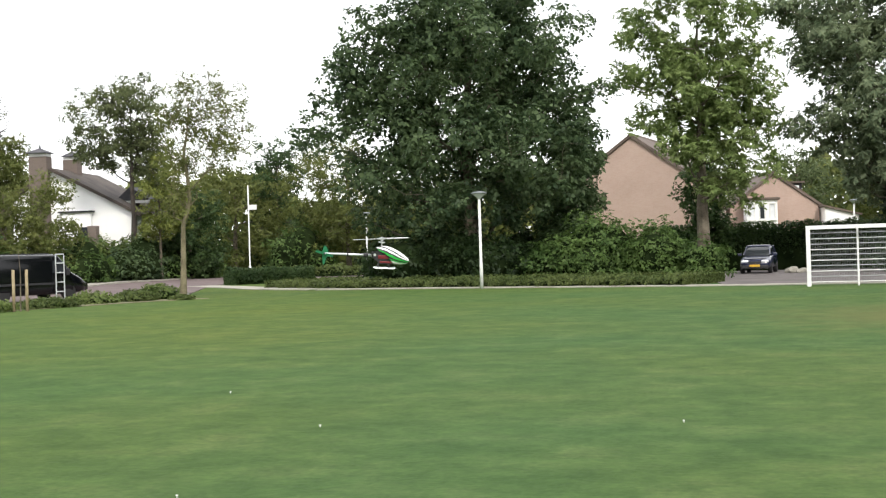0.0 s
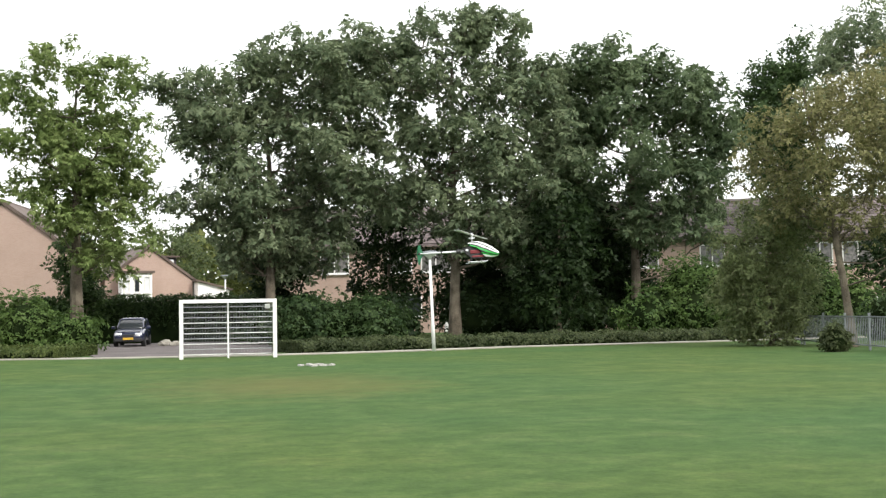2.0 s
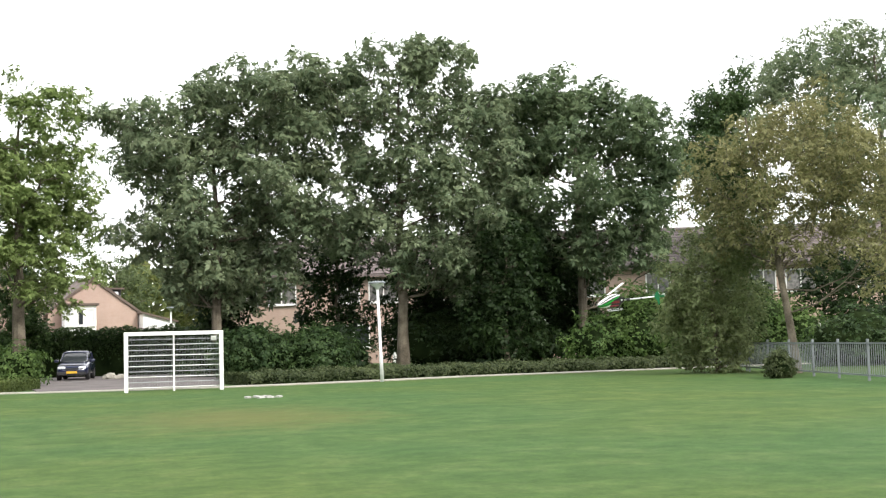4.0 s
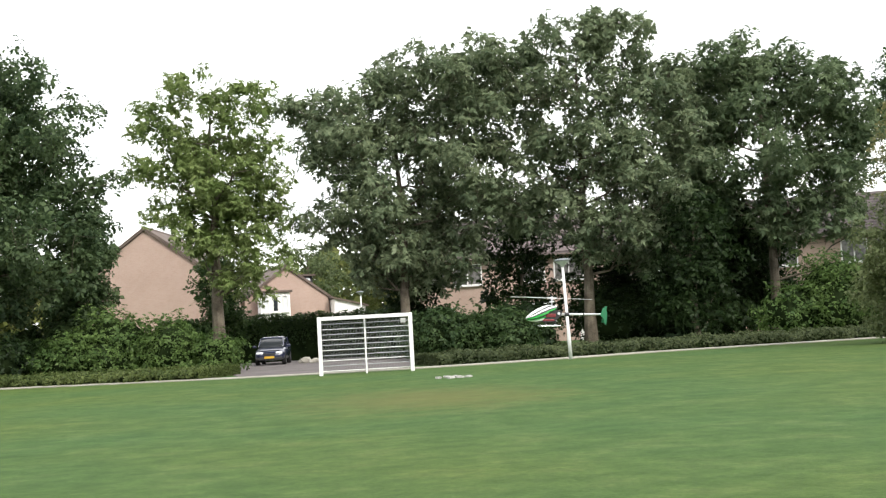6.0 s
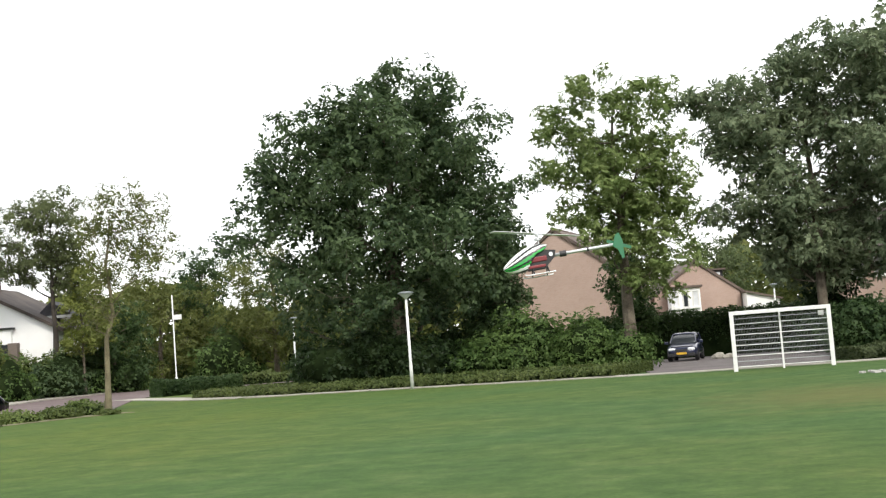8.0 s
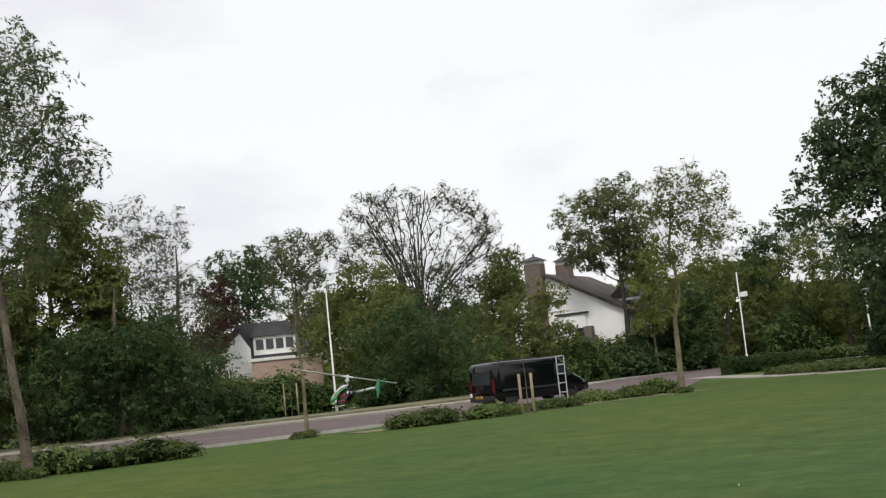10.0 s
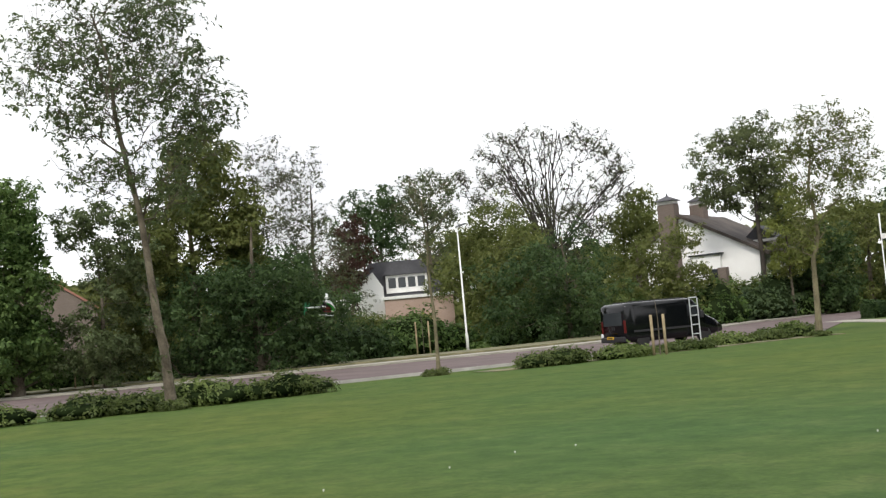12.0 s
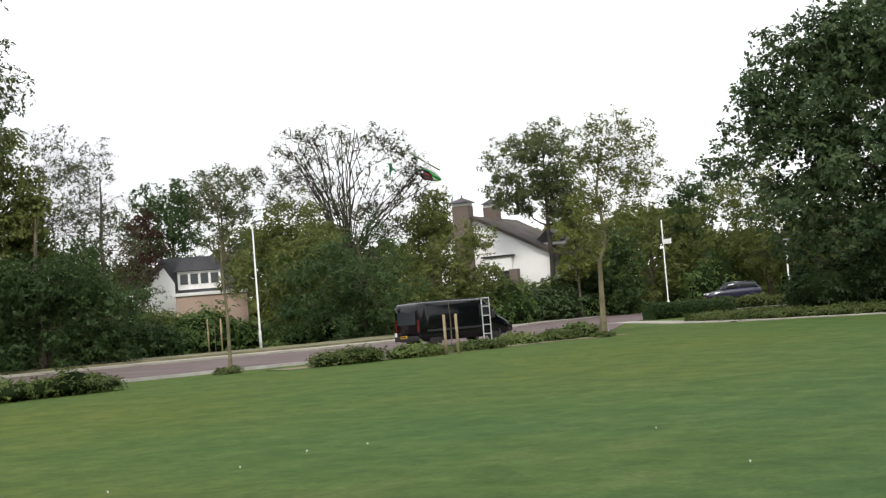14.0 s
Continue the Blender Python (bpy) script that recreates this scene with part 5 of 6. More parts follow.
tree("slender_ash_tree", (-29.6, 19.0), 12.8, 3.2, 7.8, L_GREY, "tall thin-leaved ash on a slender leaning trunk", 19, leaves=18000, size=0.155, blobs=120, blob_r=0.85, trunk_r=0.125,
     bark=BARK, lean=(-0.5, -1.6), profile=((0.0, 0.4), (0.3, 0.75), (0.6, 1.0), (0.85, 0.75), (1.0, 0.35)), twigs=4, thick=0.28, fill=0.05, fine=0.014, fan=4, slim=0.36,
     masses=[(-0.9, 11.5, 1.3, 0.9), (0.5, 10.8, 1, 1), (-2.5, 9.8, 1, 0.8), (-3.4, 8.9, 0.5, 0.4), (-1, 9.9, 1.1, 0.9), (0.9, 9.3, 1.2, 0.8), (1.8, 8.3, 0.7, 0.7), (-2, 8.1, 0.8, 0.7), (-0.5, 8.5, 1, 0.8), (0.9, 7.6, 1.1, 0.8), (-1.4, 6.6, 1.1, 0.6), (0.3, 6, 0.9, 0.8), (-0.1, 1.3, 0.1, 0.7), (-0.4, 2.8, 0.1, 0.7)])
tree("young_street_tree", (-30.2, 30.0), 7.0, 3.6, 2.5, L_DUSK, "thin young street tree with a sparse small crown", 20, leaves=1700, size=0.1, blobs=24, blob_r=0.5, trunk_r=0.055,
     bark=BARK_PALE, profile=VASE, twigs=5, thick=0.4, fine=0.012)
tree("street_tree", (-23.6, 44.2), 9.0, 2.0, 5.6, L_OLIVE, "slender street tree with sparse yellowing leaves", 21, leaves=9500, size=0.12, blobs=64, blob_r=0.62, trunk_r=0.115,
     bark=BARK_PALE, profile=((0.0, 0.4), (0.3, 0.55), (0.5, 0.75), (0.75, 1.0), (0.92, 0.75), (1.0, 0.45)), twigs=5, lean=(0.5, 0.2), thick=0.25, fine=0.013,
     masses=[(0.6, 8.3, 0.9, 0.5), (1.7, 7.8, 1, 0.7), (2.2, 6.4, 0.7, 0.7), (1, 6.8, 1.1, 0.9), (-0.1, 7.2, 0.8, 0.7), (1.5, 5.5, 0.9, 0.6), (0.1, 5.5, 0.9, 0.7), (-0.1, 4.1, 0.7, 0.9)])
tree("field_maple", (-52.9, 91.0), 16.7, 6.4, 11.8, L_ALDER, "round-headed olive tree beside the white house", 22, leaves=21000, size=0.24, blobs=84, blob_r=1.0, trunk_r=0.3, profile=BROAD, twigs=3, fine=0.03, thick=0.3, bark=BARK_DARK,
     masses=[(-0.5, 15.2, 2.3, 1.3), (-2.5, 13.3, 2.2, 2), (0.9, 13.2, 2.3, 2.2), (-3.4, 10.8, 1.5, 1.2), (-0.9, 10.5, 2.6, 1.8), (1.5, 10, 1.4, 1.9)])
tree("young_lime_tree", (-50.9, 91.7), 11.4, 3.2, 4.4, L_SPRING, "slim yellow-green lime tree in the pavement", 151, leaves=10000, size=0.22, blobs=34, blob_r=0.9, trunk_r=0.12, profile=ROUND,
     masses=[(0.5, 9.2, 1.3, 1.6), (0.7, 6.6, 1.7, 1.6), (-0.4, 4.6, 1.3, 1.3), (1.2, 4.5, 1, 1)])
tree("vase_tree", (-73.0, 88.6), 19.4, 6.0, 18.4, L_DUSK, "vase-shaped almost bare tree with fine branches", 23, leaves=17000, size=0.19, blobs=190, blob_r=1.0, trunk_r=0.42,
     profile=((0.0, 0.3), (0.3, 0.72), (0.5, 0.95), (0.7, 1.0), (0.88, 0.78), (1.0, 0.45)), twigs=7, upward=0.75, hollow=0.05, thick=0.25, fine=0.042, bark=BARK_DARK)
tree("round_tree", (-72.8, 101.6), 14.6, 3, 7.4, L_OLIVE, "rounded olive green tree behind the chimney", 24, leaves=11000, size=0.32, blobs=54, blob_r=1.4, trunk_r=0.3, profile=CONE,
     masses=[(0.6, 12.6, 1.5, 1.2), (-0.2, 10.4, 2.2, 1.9), (1.1, 8.9, 1.6, 1.9), (-1, 7.4, 2, 2)])
tree("far_tree", (-81, 74.6), 14.8, 4, 8.4, L_DARK, "dark green tree behind the dormer house", 25, leaves=10000, size=0.28, blobs=28, blob_r=1.6, trunk_r=0.3, profile=BROAD,
     masses=[(-0.4, 13.3, 2.6, 1.3), (-1.5, 11.3, 2.3, 1.5), (1.5, 11.4, 1.9, 1.4), (-0.7, 9, 3, 1.5)])
tree("far_tree", (-85.7, 85.3), 15.5, 4, 9, L_GREY, "thin grey-green tree behind the dormer house", 26, leaves=8000, size=0.25, blobs=36, blob_r=1.2, trunk_r=0.3, profile=BROAD, twigs=4, fine=0.03,
     masses=[(-0.1, 15.2, 3, 1.4), (-0.8, 13, 2.3, 1.5), (1.4, 13.1, 2.1, 1.6), (0.1, 9.9, 3, 2.2)])
tree("copper_tree", (-75.6, 66.0), 11.4, 5.0, 4.6, L_RED, "small copper-leaved tree beside the white dormer house", 27, leaves=5000, size=0.24, blobs=18, blob_r=1.1, trunk_r=0.2, profile=ROUND,
     masses=[(0.3, 9.9, 1, 1.2), (0.8, 7.5, 1, 1.6), (-0.4, 6.3, 1.1, 1.8)])
tree("hornbeam_tree", (-58.6, 39.6), 13.2, 0.4, 8.4, L_OLIVE, "dense olive green hornbeam across the road", 49, leaves=32000, size=0.27, blobs=60, blob_r=1.4, trunk_r=0.28, profile=BROAD,
     masses=[(0.6, 12.1, 2, 1.5), (-0.2, 9.6, 2.4, 1.9), (2.2, 9.1, 1.6, 1.9), (-1.1, 6.8, 2.6, 1.9), (-2.8, 5, 1.9, 1.9), (-3, 2.2, 1.9, 1.6), (2.7, 6.8, 1.4, 1.4)])
tree("evergreen_tree", (-55.0, 41.0), 9.4, 0.4, 11.2, L_DARK, "dark dense evergreen across the road", 28, leaves=34000, size=0.22, blobs=90, blob_r=1.5, trunk_r=0.28, profile=BROAD,
     masses=[(-2.3, 4, 2.7, 1.7), (0.1, 4.4, 2.8, 2), (2.5, 3.2, 2.7, 1.7), (-2.5, 1.5, 2.3, 1.3), (0.5, 0.9, 3.3, 1.2), (3.5, 1, 1.5, 1.3)])
tree("spruce_tree", (-59.0, 44.5), 13.6, 1.0, 7.5, L_DUSK, "thin pointed spruce with a ragged top", 41, leaves=9000, size=0.2, blobs=70, blob_r=1.0, trunk_r=0.22, profile=CONE, twigs=3, fan=4, slim=0.3,
     masses=[(0.6, 13, 1.4, 0.7), (1, 11.2, 1.7, 1.1), (0.8, 9.2, 2.1, 1.5), (0.6, 6.9, 2.5, 1.7)])
tree("spruce_tree", (-58.8, 48.6), 12.9, 1.0, 7.0, L_DUSK, "thin pointed spruce with a ragged top", 42, leaves=9000, size=0.2, blobs=66, blob_r=1.0, trunk_r=0.22, profile=CONE, twigs=3, fan=4, slim=0.3,
     masses=[(0.4, 12.7, 0.5, 0.6), (-0.3, 11.4, 1.4, 1.2), (-0, 9.2, 1.5, 1.6), (-0, 6.8, 2.3, 1.6), (0.1, 4.4, 2.4, 1.7)])
tree("rowan_tree", (-58.0, 33.4), 8.9, 0.5, 4.6, L_GREY, "thin grey-green rowan across the road", 50, leaves=16000, size=0.2, blobs=40, blob_r=0.8, trunk_r=0.14, profile=ROUND, twigs=2,
     masses=[(1, 6.7, 1.4, 1.4), (0.8, 4.4, 1.5, 1.7), (-0.1, 2.5, 1.7, 1.4), (0.8, 1.4, 1.5, 0.9), (-0.8, 8.5, 1.4, 1.2), (0.9, 8.5, 1.4, 1.2), (0.4, 0.9, 1.5, 0.6), (-1.2, 1.6, 1.2, 0.9)])
tree("willow_tree", (-59.6, 29.4), 11.6, 0.5, 7.6, L_BUSH, "deep green leafy tree across the road", 29, leaves=26000, size=0.27, blobs=56, blob_r=1.4, trunk_r=0.3, profile=BROAD,
     masses=[(0.2, 9.8, 1.1, 1.2), (-0.6, 8, 1.5, 1.5), (0.6, 7.3, 1, 1.5), (-0.6, 4.8, 1.8, 1.8), (0.8, 4.4, 0.9, 1.5), (-1, 2.6, 2.1, 1.5), (1, 2.4, 1.2, 1.2), (0, 1.1, 1.8, 0.6), (-1.3, 1.5, 1.5, 0.8)])
tree("willow_tree", (-68, 25.0), 7.0, 0.5, 10.0, L_DARK, "leafy green tree across the road", 30, leaves=14000, size=0.3, blobs=50, blob_r=1.4, trunk_r=0.3, profile=BROAD)
tree("bird_cherry", (-60.5, 68.8), 8.8, 0.4, 7.0, L_OLIVE, "bushy olive tree above the far hedge", 48, leaves=14000, size=0.22, blobs=40, blob_r=1.3, trunk_r=0.2, profile=BROAD)
tree("bird_cherry", (-54.4, 67.2), 8.4, 0.4, 7.6, L_DARK, "bushy dark tree above the far hedge", 31, leaves=18000, size=0.22, blobs=56, blob_r=1.4, trunk_r=0.2, profile=BROAD,
     masses=[(-0.7, 6, 2.9, 1.7), (-2.4, 4.2, 3.1, 2), (0.7, 3.9, 2.4, 2), (-1.4, 1.7, 4.3, 2), (1.7, 1.1, 2.4, 1.6)])
tree("bird_cherry", (-56.0, 78.0), 7.9, 0.4, 8.6, L_OLIVE, "bushy olive tree beside the chimney house", 32, leaves=16000, size=0.22, blobs=48, blob_r=1.3, trunk_r=0.2, profile=BROAD,
     masses=[(1.9, 6.4, 2.4, 1.6), (0.1, 4.7, 2.6, 2), (3, 4, 2.2, 1.6), (1.6, 2.4, 3.5, 1.7)])
tree("far_tree", (-66, 72), 11.6, 0.8, 11.0, L_OLIVE, "olive green tree behind the lamp column", 33, leaves=18000, size=0.25, blobs=48, blob_r=1.6, trunk_r=0.25, profile=BROAD,
     masses=[(0.6, 9.7, 2.2, 1.5), (2.2, 7.7, 2.4, 2), (-0.5, 7.1, 2, 2), (1.1, 4.3, 2.7, 2.4), (-2.3, 6.8, 1.8, 2.7)])
tree("far_tree", (-78, 92), 11.0, 0.8, 11.0, L_OLIVE, "broad olive tree behind the bare tree", 43, leaves=6000, size=0.42, blobs=44, blob_r=1.8, trunk_r=0.25, profile=BROAD)
tree("far_tree", (-88, 68), 9.5, 0.8, 11.0, L_BUSH, "broad green garden tree beyond the road", 44, leaves=6000, size=0.42, blobs=44, blob_r=1.8, trunk_r=0.25, profile=BROAD)
tree("far_tree", (-84, 54), 9.0, 0.8, 12.0, L_OLIVE, "broad olive garden tree beyond the road", 45, leaves=6000, size=0.42, blobs=44, blob_r=1.8, trunk_r=0.25, profile=BROAD)
tree("far_tree", (-49.5, 112.5), 13.4, 0.6, 8.6, L_DARK, "dark pointed tree beyond the road bend", 34, leaves=12000, size=0.28, blobs=36, blob_r=1.4, trunk_r=0.25, profile=CONE,
     masses=[(-0.5, 11.8, 1.3, 1.3), (0.7, 9.2, 1.9, 2.3), (-1.3, 8.5, 1.7, 2.5), (-0.4, 5.1, 2.5, 2.2), (1.6, 10.5, 1.1, 1.9), (-1.2, 2.4, 2.8, 1.7)])
tree("far_tree", (-52.0, 108), 10.5, 0.6, 9.0, L_OLIVE, "olive tree beyond the white house", 46, leaves=12000, size=0.3, blobs=36, blob_r=1.7, trunk_r=0.25, profile=BROAD)
tree("far_tree", (-50.5, 96), 8.0, 0.6, 7.0, L_DARK, "dark leafy tree beside the white house", 47, leaves=10000, size=0.28, blobs=30, blob_r=1.5, trunk_r=0.25, profile=BROAD)
tree("field_maple", (-41.5, 110.5), 13.4, 0.6, 12.5, L_OLIVE, "olive green tree beyond the clipped hedge", 35, leaves=24000, size=0.24, blobs=56, blob_r=1.6, trunk_r=0.25, profile=BROAD,
     masses=[(-1.7, 11, 3.1, 1.7), (0.3, 8.4, 2.7, 2.4), (-3, 7.3, 3, 2.7), (-0.6, 4.4, 3.2, 2.7), (-3.3, 3, 3.2, 2.1), (1.7, 5.3, 2.1, 3.2)])
tree("field_maple", (-32.5, 107.0), 9.6, 0.5, 12.0, L_OLIVE, "yellowing leafy tree beside the oak", 36, leaves=14000, size=0.24, blobs=50, blob_r=1.5, trunk_r=0.25, profile=BROAD)
tree("far_tree", (-0.6, 130), 11.0, 1.0, 11.0, L_GREY, "distant grey-green tree behind the houses", 37, leaves=6000, size=0.42, blobs=32, blob_r=1.9, trunk_r=0.3, profile=BROAD)
tree("far_tree", (8.5, 122), 9.5, 1.0, 10.0, L_OLIVE, "distant olive tree behind the drive", 38, leaves=9000, size=0.35, blobs=32, blob_r=1.8, trunk_r=0.3, profile=BROAD)
tree("holly_tree", (-5.5, 73.0), 6.6, 1.6, 3.6, L_DARK, "small dark holly tree behind the locust", 39, leaves=7000, size=0.22, blobs=22, blob_r=1.1, trunk_r=0.15, profile=BROAD)
tree("field_maple", (-11.5, 62.5), 9.6, 0.6, 4.2, L_OAK, "dark leafy tree between the oak and the brick house", 40, leaves=15000, size=0.24, blobs=32, blob_r=1.0, trunk_r=0.22, profile=BROAD,
     masses=[(0.3, 7.6, 1.2, 1.2), (0.4, 5.5, 1.3, 2), (-0.2, 3.6, 1.5, 1.7)])
# elders fill the dark gaps under the crowns; their leaf colour holds the shade
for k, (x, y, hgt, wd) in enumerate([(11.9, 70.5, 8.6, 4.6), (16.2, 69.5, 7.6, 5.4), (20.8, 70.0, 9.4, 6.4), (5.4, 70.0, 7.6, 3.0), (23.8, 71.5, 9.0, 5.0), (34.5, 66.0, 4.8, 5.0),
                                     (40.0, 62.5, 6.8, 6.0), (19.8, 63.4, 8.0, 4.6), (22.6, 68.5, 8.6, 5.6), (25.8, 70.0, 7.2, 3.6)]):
    tree("elder_tree", (x, y), hgt, 0.4, wd, L_DEEP, "leafy elder in the undergrowth, darkened for tree shade", 130 + k, leaves=6400, size=0.29, blobs=32, blob_r=1.4, trunk_r=0.14, profile=BROAD,
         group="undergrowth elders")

# understorey between the trunks; the darkest leaves have tree shade in their colour
bush("laurel_bush", (8.0, 62.5), (4.3, 2.4, 3.3), L_DEEP, "undergrowth shrub beneath the ash trees, darkened for shade", 51, 7500, 0.25, 10)
bush("laurel_bush", (18.9, 68.4), (5.6, 2.2, 4.8), L_DEEP, "undergrowth shrub beneath the ash trees, darkened for shade", 52, 7500, 0.25, 10)
bush("ivy_bush", (26.0, 61.5), (4.2, 2.2, 4.9), L_BUSH, "bright green ivy-covered shrub behind the hedge strip", 53, 12000, 0.2, 9)
bush("ivy_bush", (32.5, 59.5), (4.2, 2.2, 4.2), L_BUSH, "bright green ivy-covered shrub behind the hedge strip", 54, 10000, 0.2, 9)
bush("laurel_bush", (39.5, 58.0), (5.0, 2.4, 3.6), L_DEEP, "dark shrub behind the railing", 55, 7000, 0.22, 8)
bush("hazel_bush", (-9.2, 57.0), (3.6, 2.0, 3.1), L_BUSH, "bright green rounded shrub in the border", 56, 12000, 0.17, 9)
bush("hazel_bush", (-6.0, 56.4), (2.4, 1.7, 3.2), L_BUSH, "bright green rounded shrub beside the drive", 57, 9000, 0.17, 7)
bush("laurel_bush", (-16.0, 57.0), (4.0, 2.2, 3.6), L_DEEP, "shrub beneath the oak, darkened for shade", 58, 9000, 0.2, 10)
bush("laurel_bush", (-12.6, 60.2), (2.8, 1.6, 3.6), L_DEEP, "shrub between the oak and the border, darkened for shade", 153, 6000, 0.2, 8)
bush("laurel_bush", (-21.2, 63.4), (1.5, 1.4, 3.5), L_DARK, "dark shrub before the lamp beside the oak", 152, 4000, 0.18, 6)
bush("laurel_bush", (-18.4, 64.5), (2.8, 2.0, 3.6), L_OLIVE, "olive shrub beside the oak", 59, 8000, 0.18, 8)
bush("hazel_bush", (6.9, 57.0), (2.9, 1.8, 3.7), L_DARK, "leafy shrub beside the drive", 60, 7000, 0.18, 6)
tree("alder_shrub", (21.9, 43.4), 6.6, 0.2, 5.2, L_SHRUB, "many-stemmed olive alder shrub at the railing's corner", 61, leaves=27000, size=0.15, blobs=60, blob_r=0.85, trunk_r=0.07,
     profile=((0.0, 0.35), (0.15, 0.75), (0.5, 1.0), (0.8, 0.8), (1.0, 0.4)),
     masses=[(-0.2, 4.8, 1.1, 1.1), (1, 4.5, 1, 1), (-0.9, 3.1, 0.9, 1), (0.4, 2.8, 1.4, 1.3), (-0.6, 1.4, 1.2, 0.8), (0.7, 1.1, 0.9, 0.8), (-0, 0.4, 1.1, 0.4), (-1.6, 2.1, 0.6, 0.9), (-1, 0.7, 0.7, 0.5)])
bush("laurel_bush", (30.5, 47.0), (3.0, 1.6, 2.8), L_DARK, "dark shrub behind the railing", 64, 4500, 0.18, 8)
bush("laurel_bush", (30.0, 40.5), (3.0, 1.6, 2.6), L_DARK, "dark shrub behind the railing", 65, 4500, 0.18, 8)
bush("golden_bush", (0.8, 92.0), (1.3, 1.0, 3.7), L_YELLOW, "golden-leaved garden shrub behind the tall hedge", 66, 1500, 0.16, 5)
bush("clipped_topiary", (-3.5, 79.5), (0.9, 0.8, 3.3), L_DARK, "clipped rounded evergreen behind the tall hedge", 67, 1500, 0.12, 2)
bush("golden_bush", (-67.6, 66.0), (0.7, 0.7, 4.2), L_YELLOW, "small golden conifer before the brick extension", 68, 1200, 0.15, 3)
bush("alder_shrub", (20.9, 36.6), (0.6, 0.5, 1.2), L_STRIP, "small shrub before the railing", 62, 1800, 0.11, 4)
bush("round_shrub", (3.6, 70.5), (0.9, 0.7, 0.9), L_DARK, "small rounded shrub beside the parked car", 63, 1200, 0.12, 3)

for k, (x, y, r) in enumerate([(-30.2, 30.0, 0.42), (-23.55, 44.1, 0.4), (-29.6, 18.95, 0.5)]):
    bush("grass_tuft", (x, y), (r, r * 0.8, r * 0.62), L_COVER, "uncut tuft of weeds round a tree trunk", 160 + k, 900, 0.09, 3, group="tufts round trunks", category="weeds")

# roadside shrubs and bushes across the road
ROAD_SHRUBS = [(-31.1, 17.6, 1.5, 1.0, 0.85), (-30.1, 20.6, 1.6, 1.1, 1.05), (-29.2, 22.6, 1.3, 0.9, 0.95), (-32.4, 14.6, 1.6, 0.9, 0.8),
               (-27.3, 32.6, 1.4, 0.8, 0.75), (-26.2, 35.0, 1.0, 0.6, 0.55), (-25.9, 38.4, 1.2, 0.7, 0.5), (-26.0, 41.2, 1.3, 0.8, 0.55),
               (-25.2, 43.4, 0.9, 0.7, 0.55), (-25.6, 45.4, 1.2, 0.8, 0.72), (-30.7, 19.0, 1.3, 0.9, 0.8), (-33.2, 12.2, 1.6, 0.9, 0.8)]
for k, (x, y, a, b, hgt) in enumerate(ROAD_SHRUBS):
    bush("roadside_shrub", (x, y), (a * 1.1, b, hgt * 0.86), L_SUNLIT if k % 2 else L_COVER, "low leafy green shrub between lawn and road", 70 + k, 2300, 0.115, 12, group="roadside shrubs", rz=70)
for k, (x, y, a, b, hgt, lm) in enumerate([(-64, 46, 4, 2, 3.2, L_DARK), (-62.5, 53, 4, 2, 3.0, L_OLIVE), (-61.5, 60, 4, 2, 3.4, L_BUSH), (-58.5, 68, 4.5, 2, 3.2, L_BUSH),
                                          (-55, 74.5, 4, 2, 3.2, L_BUSH), (-52.5, 82, 4, 2, 4.0, L_BUSH), (-52.0, 90, 4, 2, 4.2, L_OAK), (-66, 38, 4, 2, 3.0, L_BUSH),
                                          (-68, 29, 4.5, 2, 3.2, L_DARK), (-69, 20, 4.5, 2, 3.2, L_OLIVE), (-51, 97, 4, 2, 4.0, L_BUSH), (-46, 108, 4, 2, 3.4, L_BUSH),
                                          (-40, 116, 4, 2, 3.4, L_DARK), (-31, 126, 5, 2, 3.6, L_OLIVE), (-22, 131, 5, 2, 3.6, L_DARK), (-63.5, 58.0, 4.5, 2, 4.4, L_OLIVE), (-60.0, 51.5, 4.0, 2, 3.4, L_DARK), (-66.4, 57.4, 3.6, 2, 4.1, L_SUNLIT), (-67.3, 35.3, 3.6, 2, 3.0, L_BUSH), (-44.5, 107.0, 5, 2, 6.2, L_BUSH), (-38.5, 113.0, 5, 2, 6.6, L_OLIVE), (-33.0, 113.5, 5, 2, 6.4, L_BUSH)]):
    bush("border_shrub", (x, y), (a, b, hgt), lm, "tall leafy shrub in the planting across the road", 90 + k, 2700, 0.27, 8, group="shrubs across the road", rz=80)

hedge_run("clipped_hedge", [(-33.6, 69.0), (-32.2, 70.9), (-30.4, 73.4)], 0.8, 0.92, L_DARK, "low clipped dark green box hedge", 120, 7000, 0.1)
hedge_run("laurel_hedge", [(-57.5, 73.5), (-55.2, 78.5), (-53.9, 86), (-53.0, 90.5), (-52.2, 98)], 0.8, 3.1, L_SUNLIT, "tall loose green hedge before the white house", 124, 9000, 0.2, boxy=0.5, wave=0.1)
hedge_run("bank_shrubs", [(-43.0, 87.6), (-37, 89.5), (-25, 93.8), (-13, 98)], 1.0, 0.85, L_COVER, "low green planting on the bank below the raised road", 126, 6000, 0.14, category="ground cover", kind="stuff", boxy=0.5, wave=0.1)
hedge_run("tall_hedge", [(-8.0, 73.6), (-4, 74), (1, 74.2), (8.0, 73.8)], 0.7, 2.58, L_DARK, "tall clipped dark green hedge behind the parked car", 121, 14000, 0.12, boxy=0.2, wave=0.025)
COVER_L = [(-25.4, 60.2), (-22.4, 57.4), (-18, 55.4), (-13, 53.9), (-8.5, 51.6), (-3.9, 49.9)]
COVER_R = [(4.2, 49.3), (8, 50.3), (12, 51.6), (17, 52.4), (24, 53.2), (30, 54)]
hedge_run("ground_cover", COVER_L, 1.9, 0.42, L_COVER, "low green ground-cover strip along the path", 122, 13000, 0.095, category="ground cover", kind="stuff", boxy=0.5, wave=0.12)
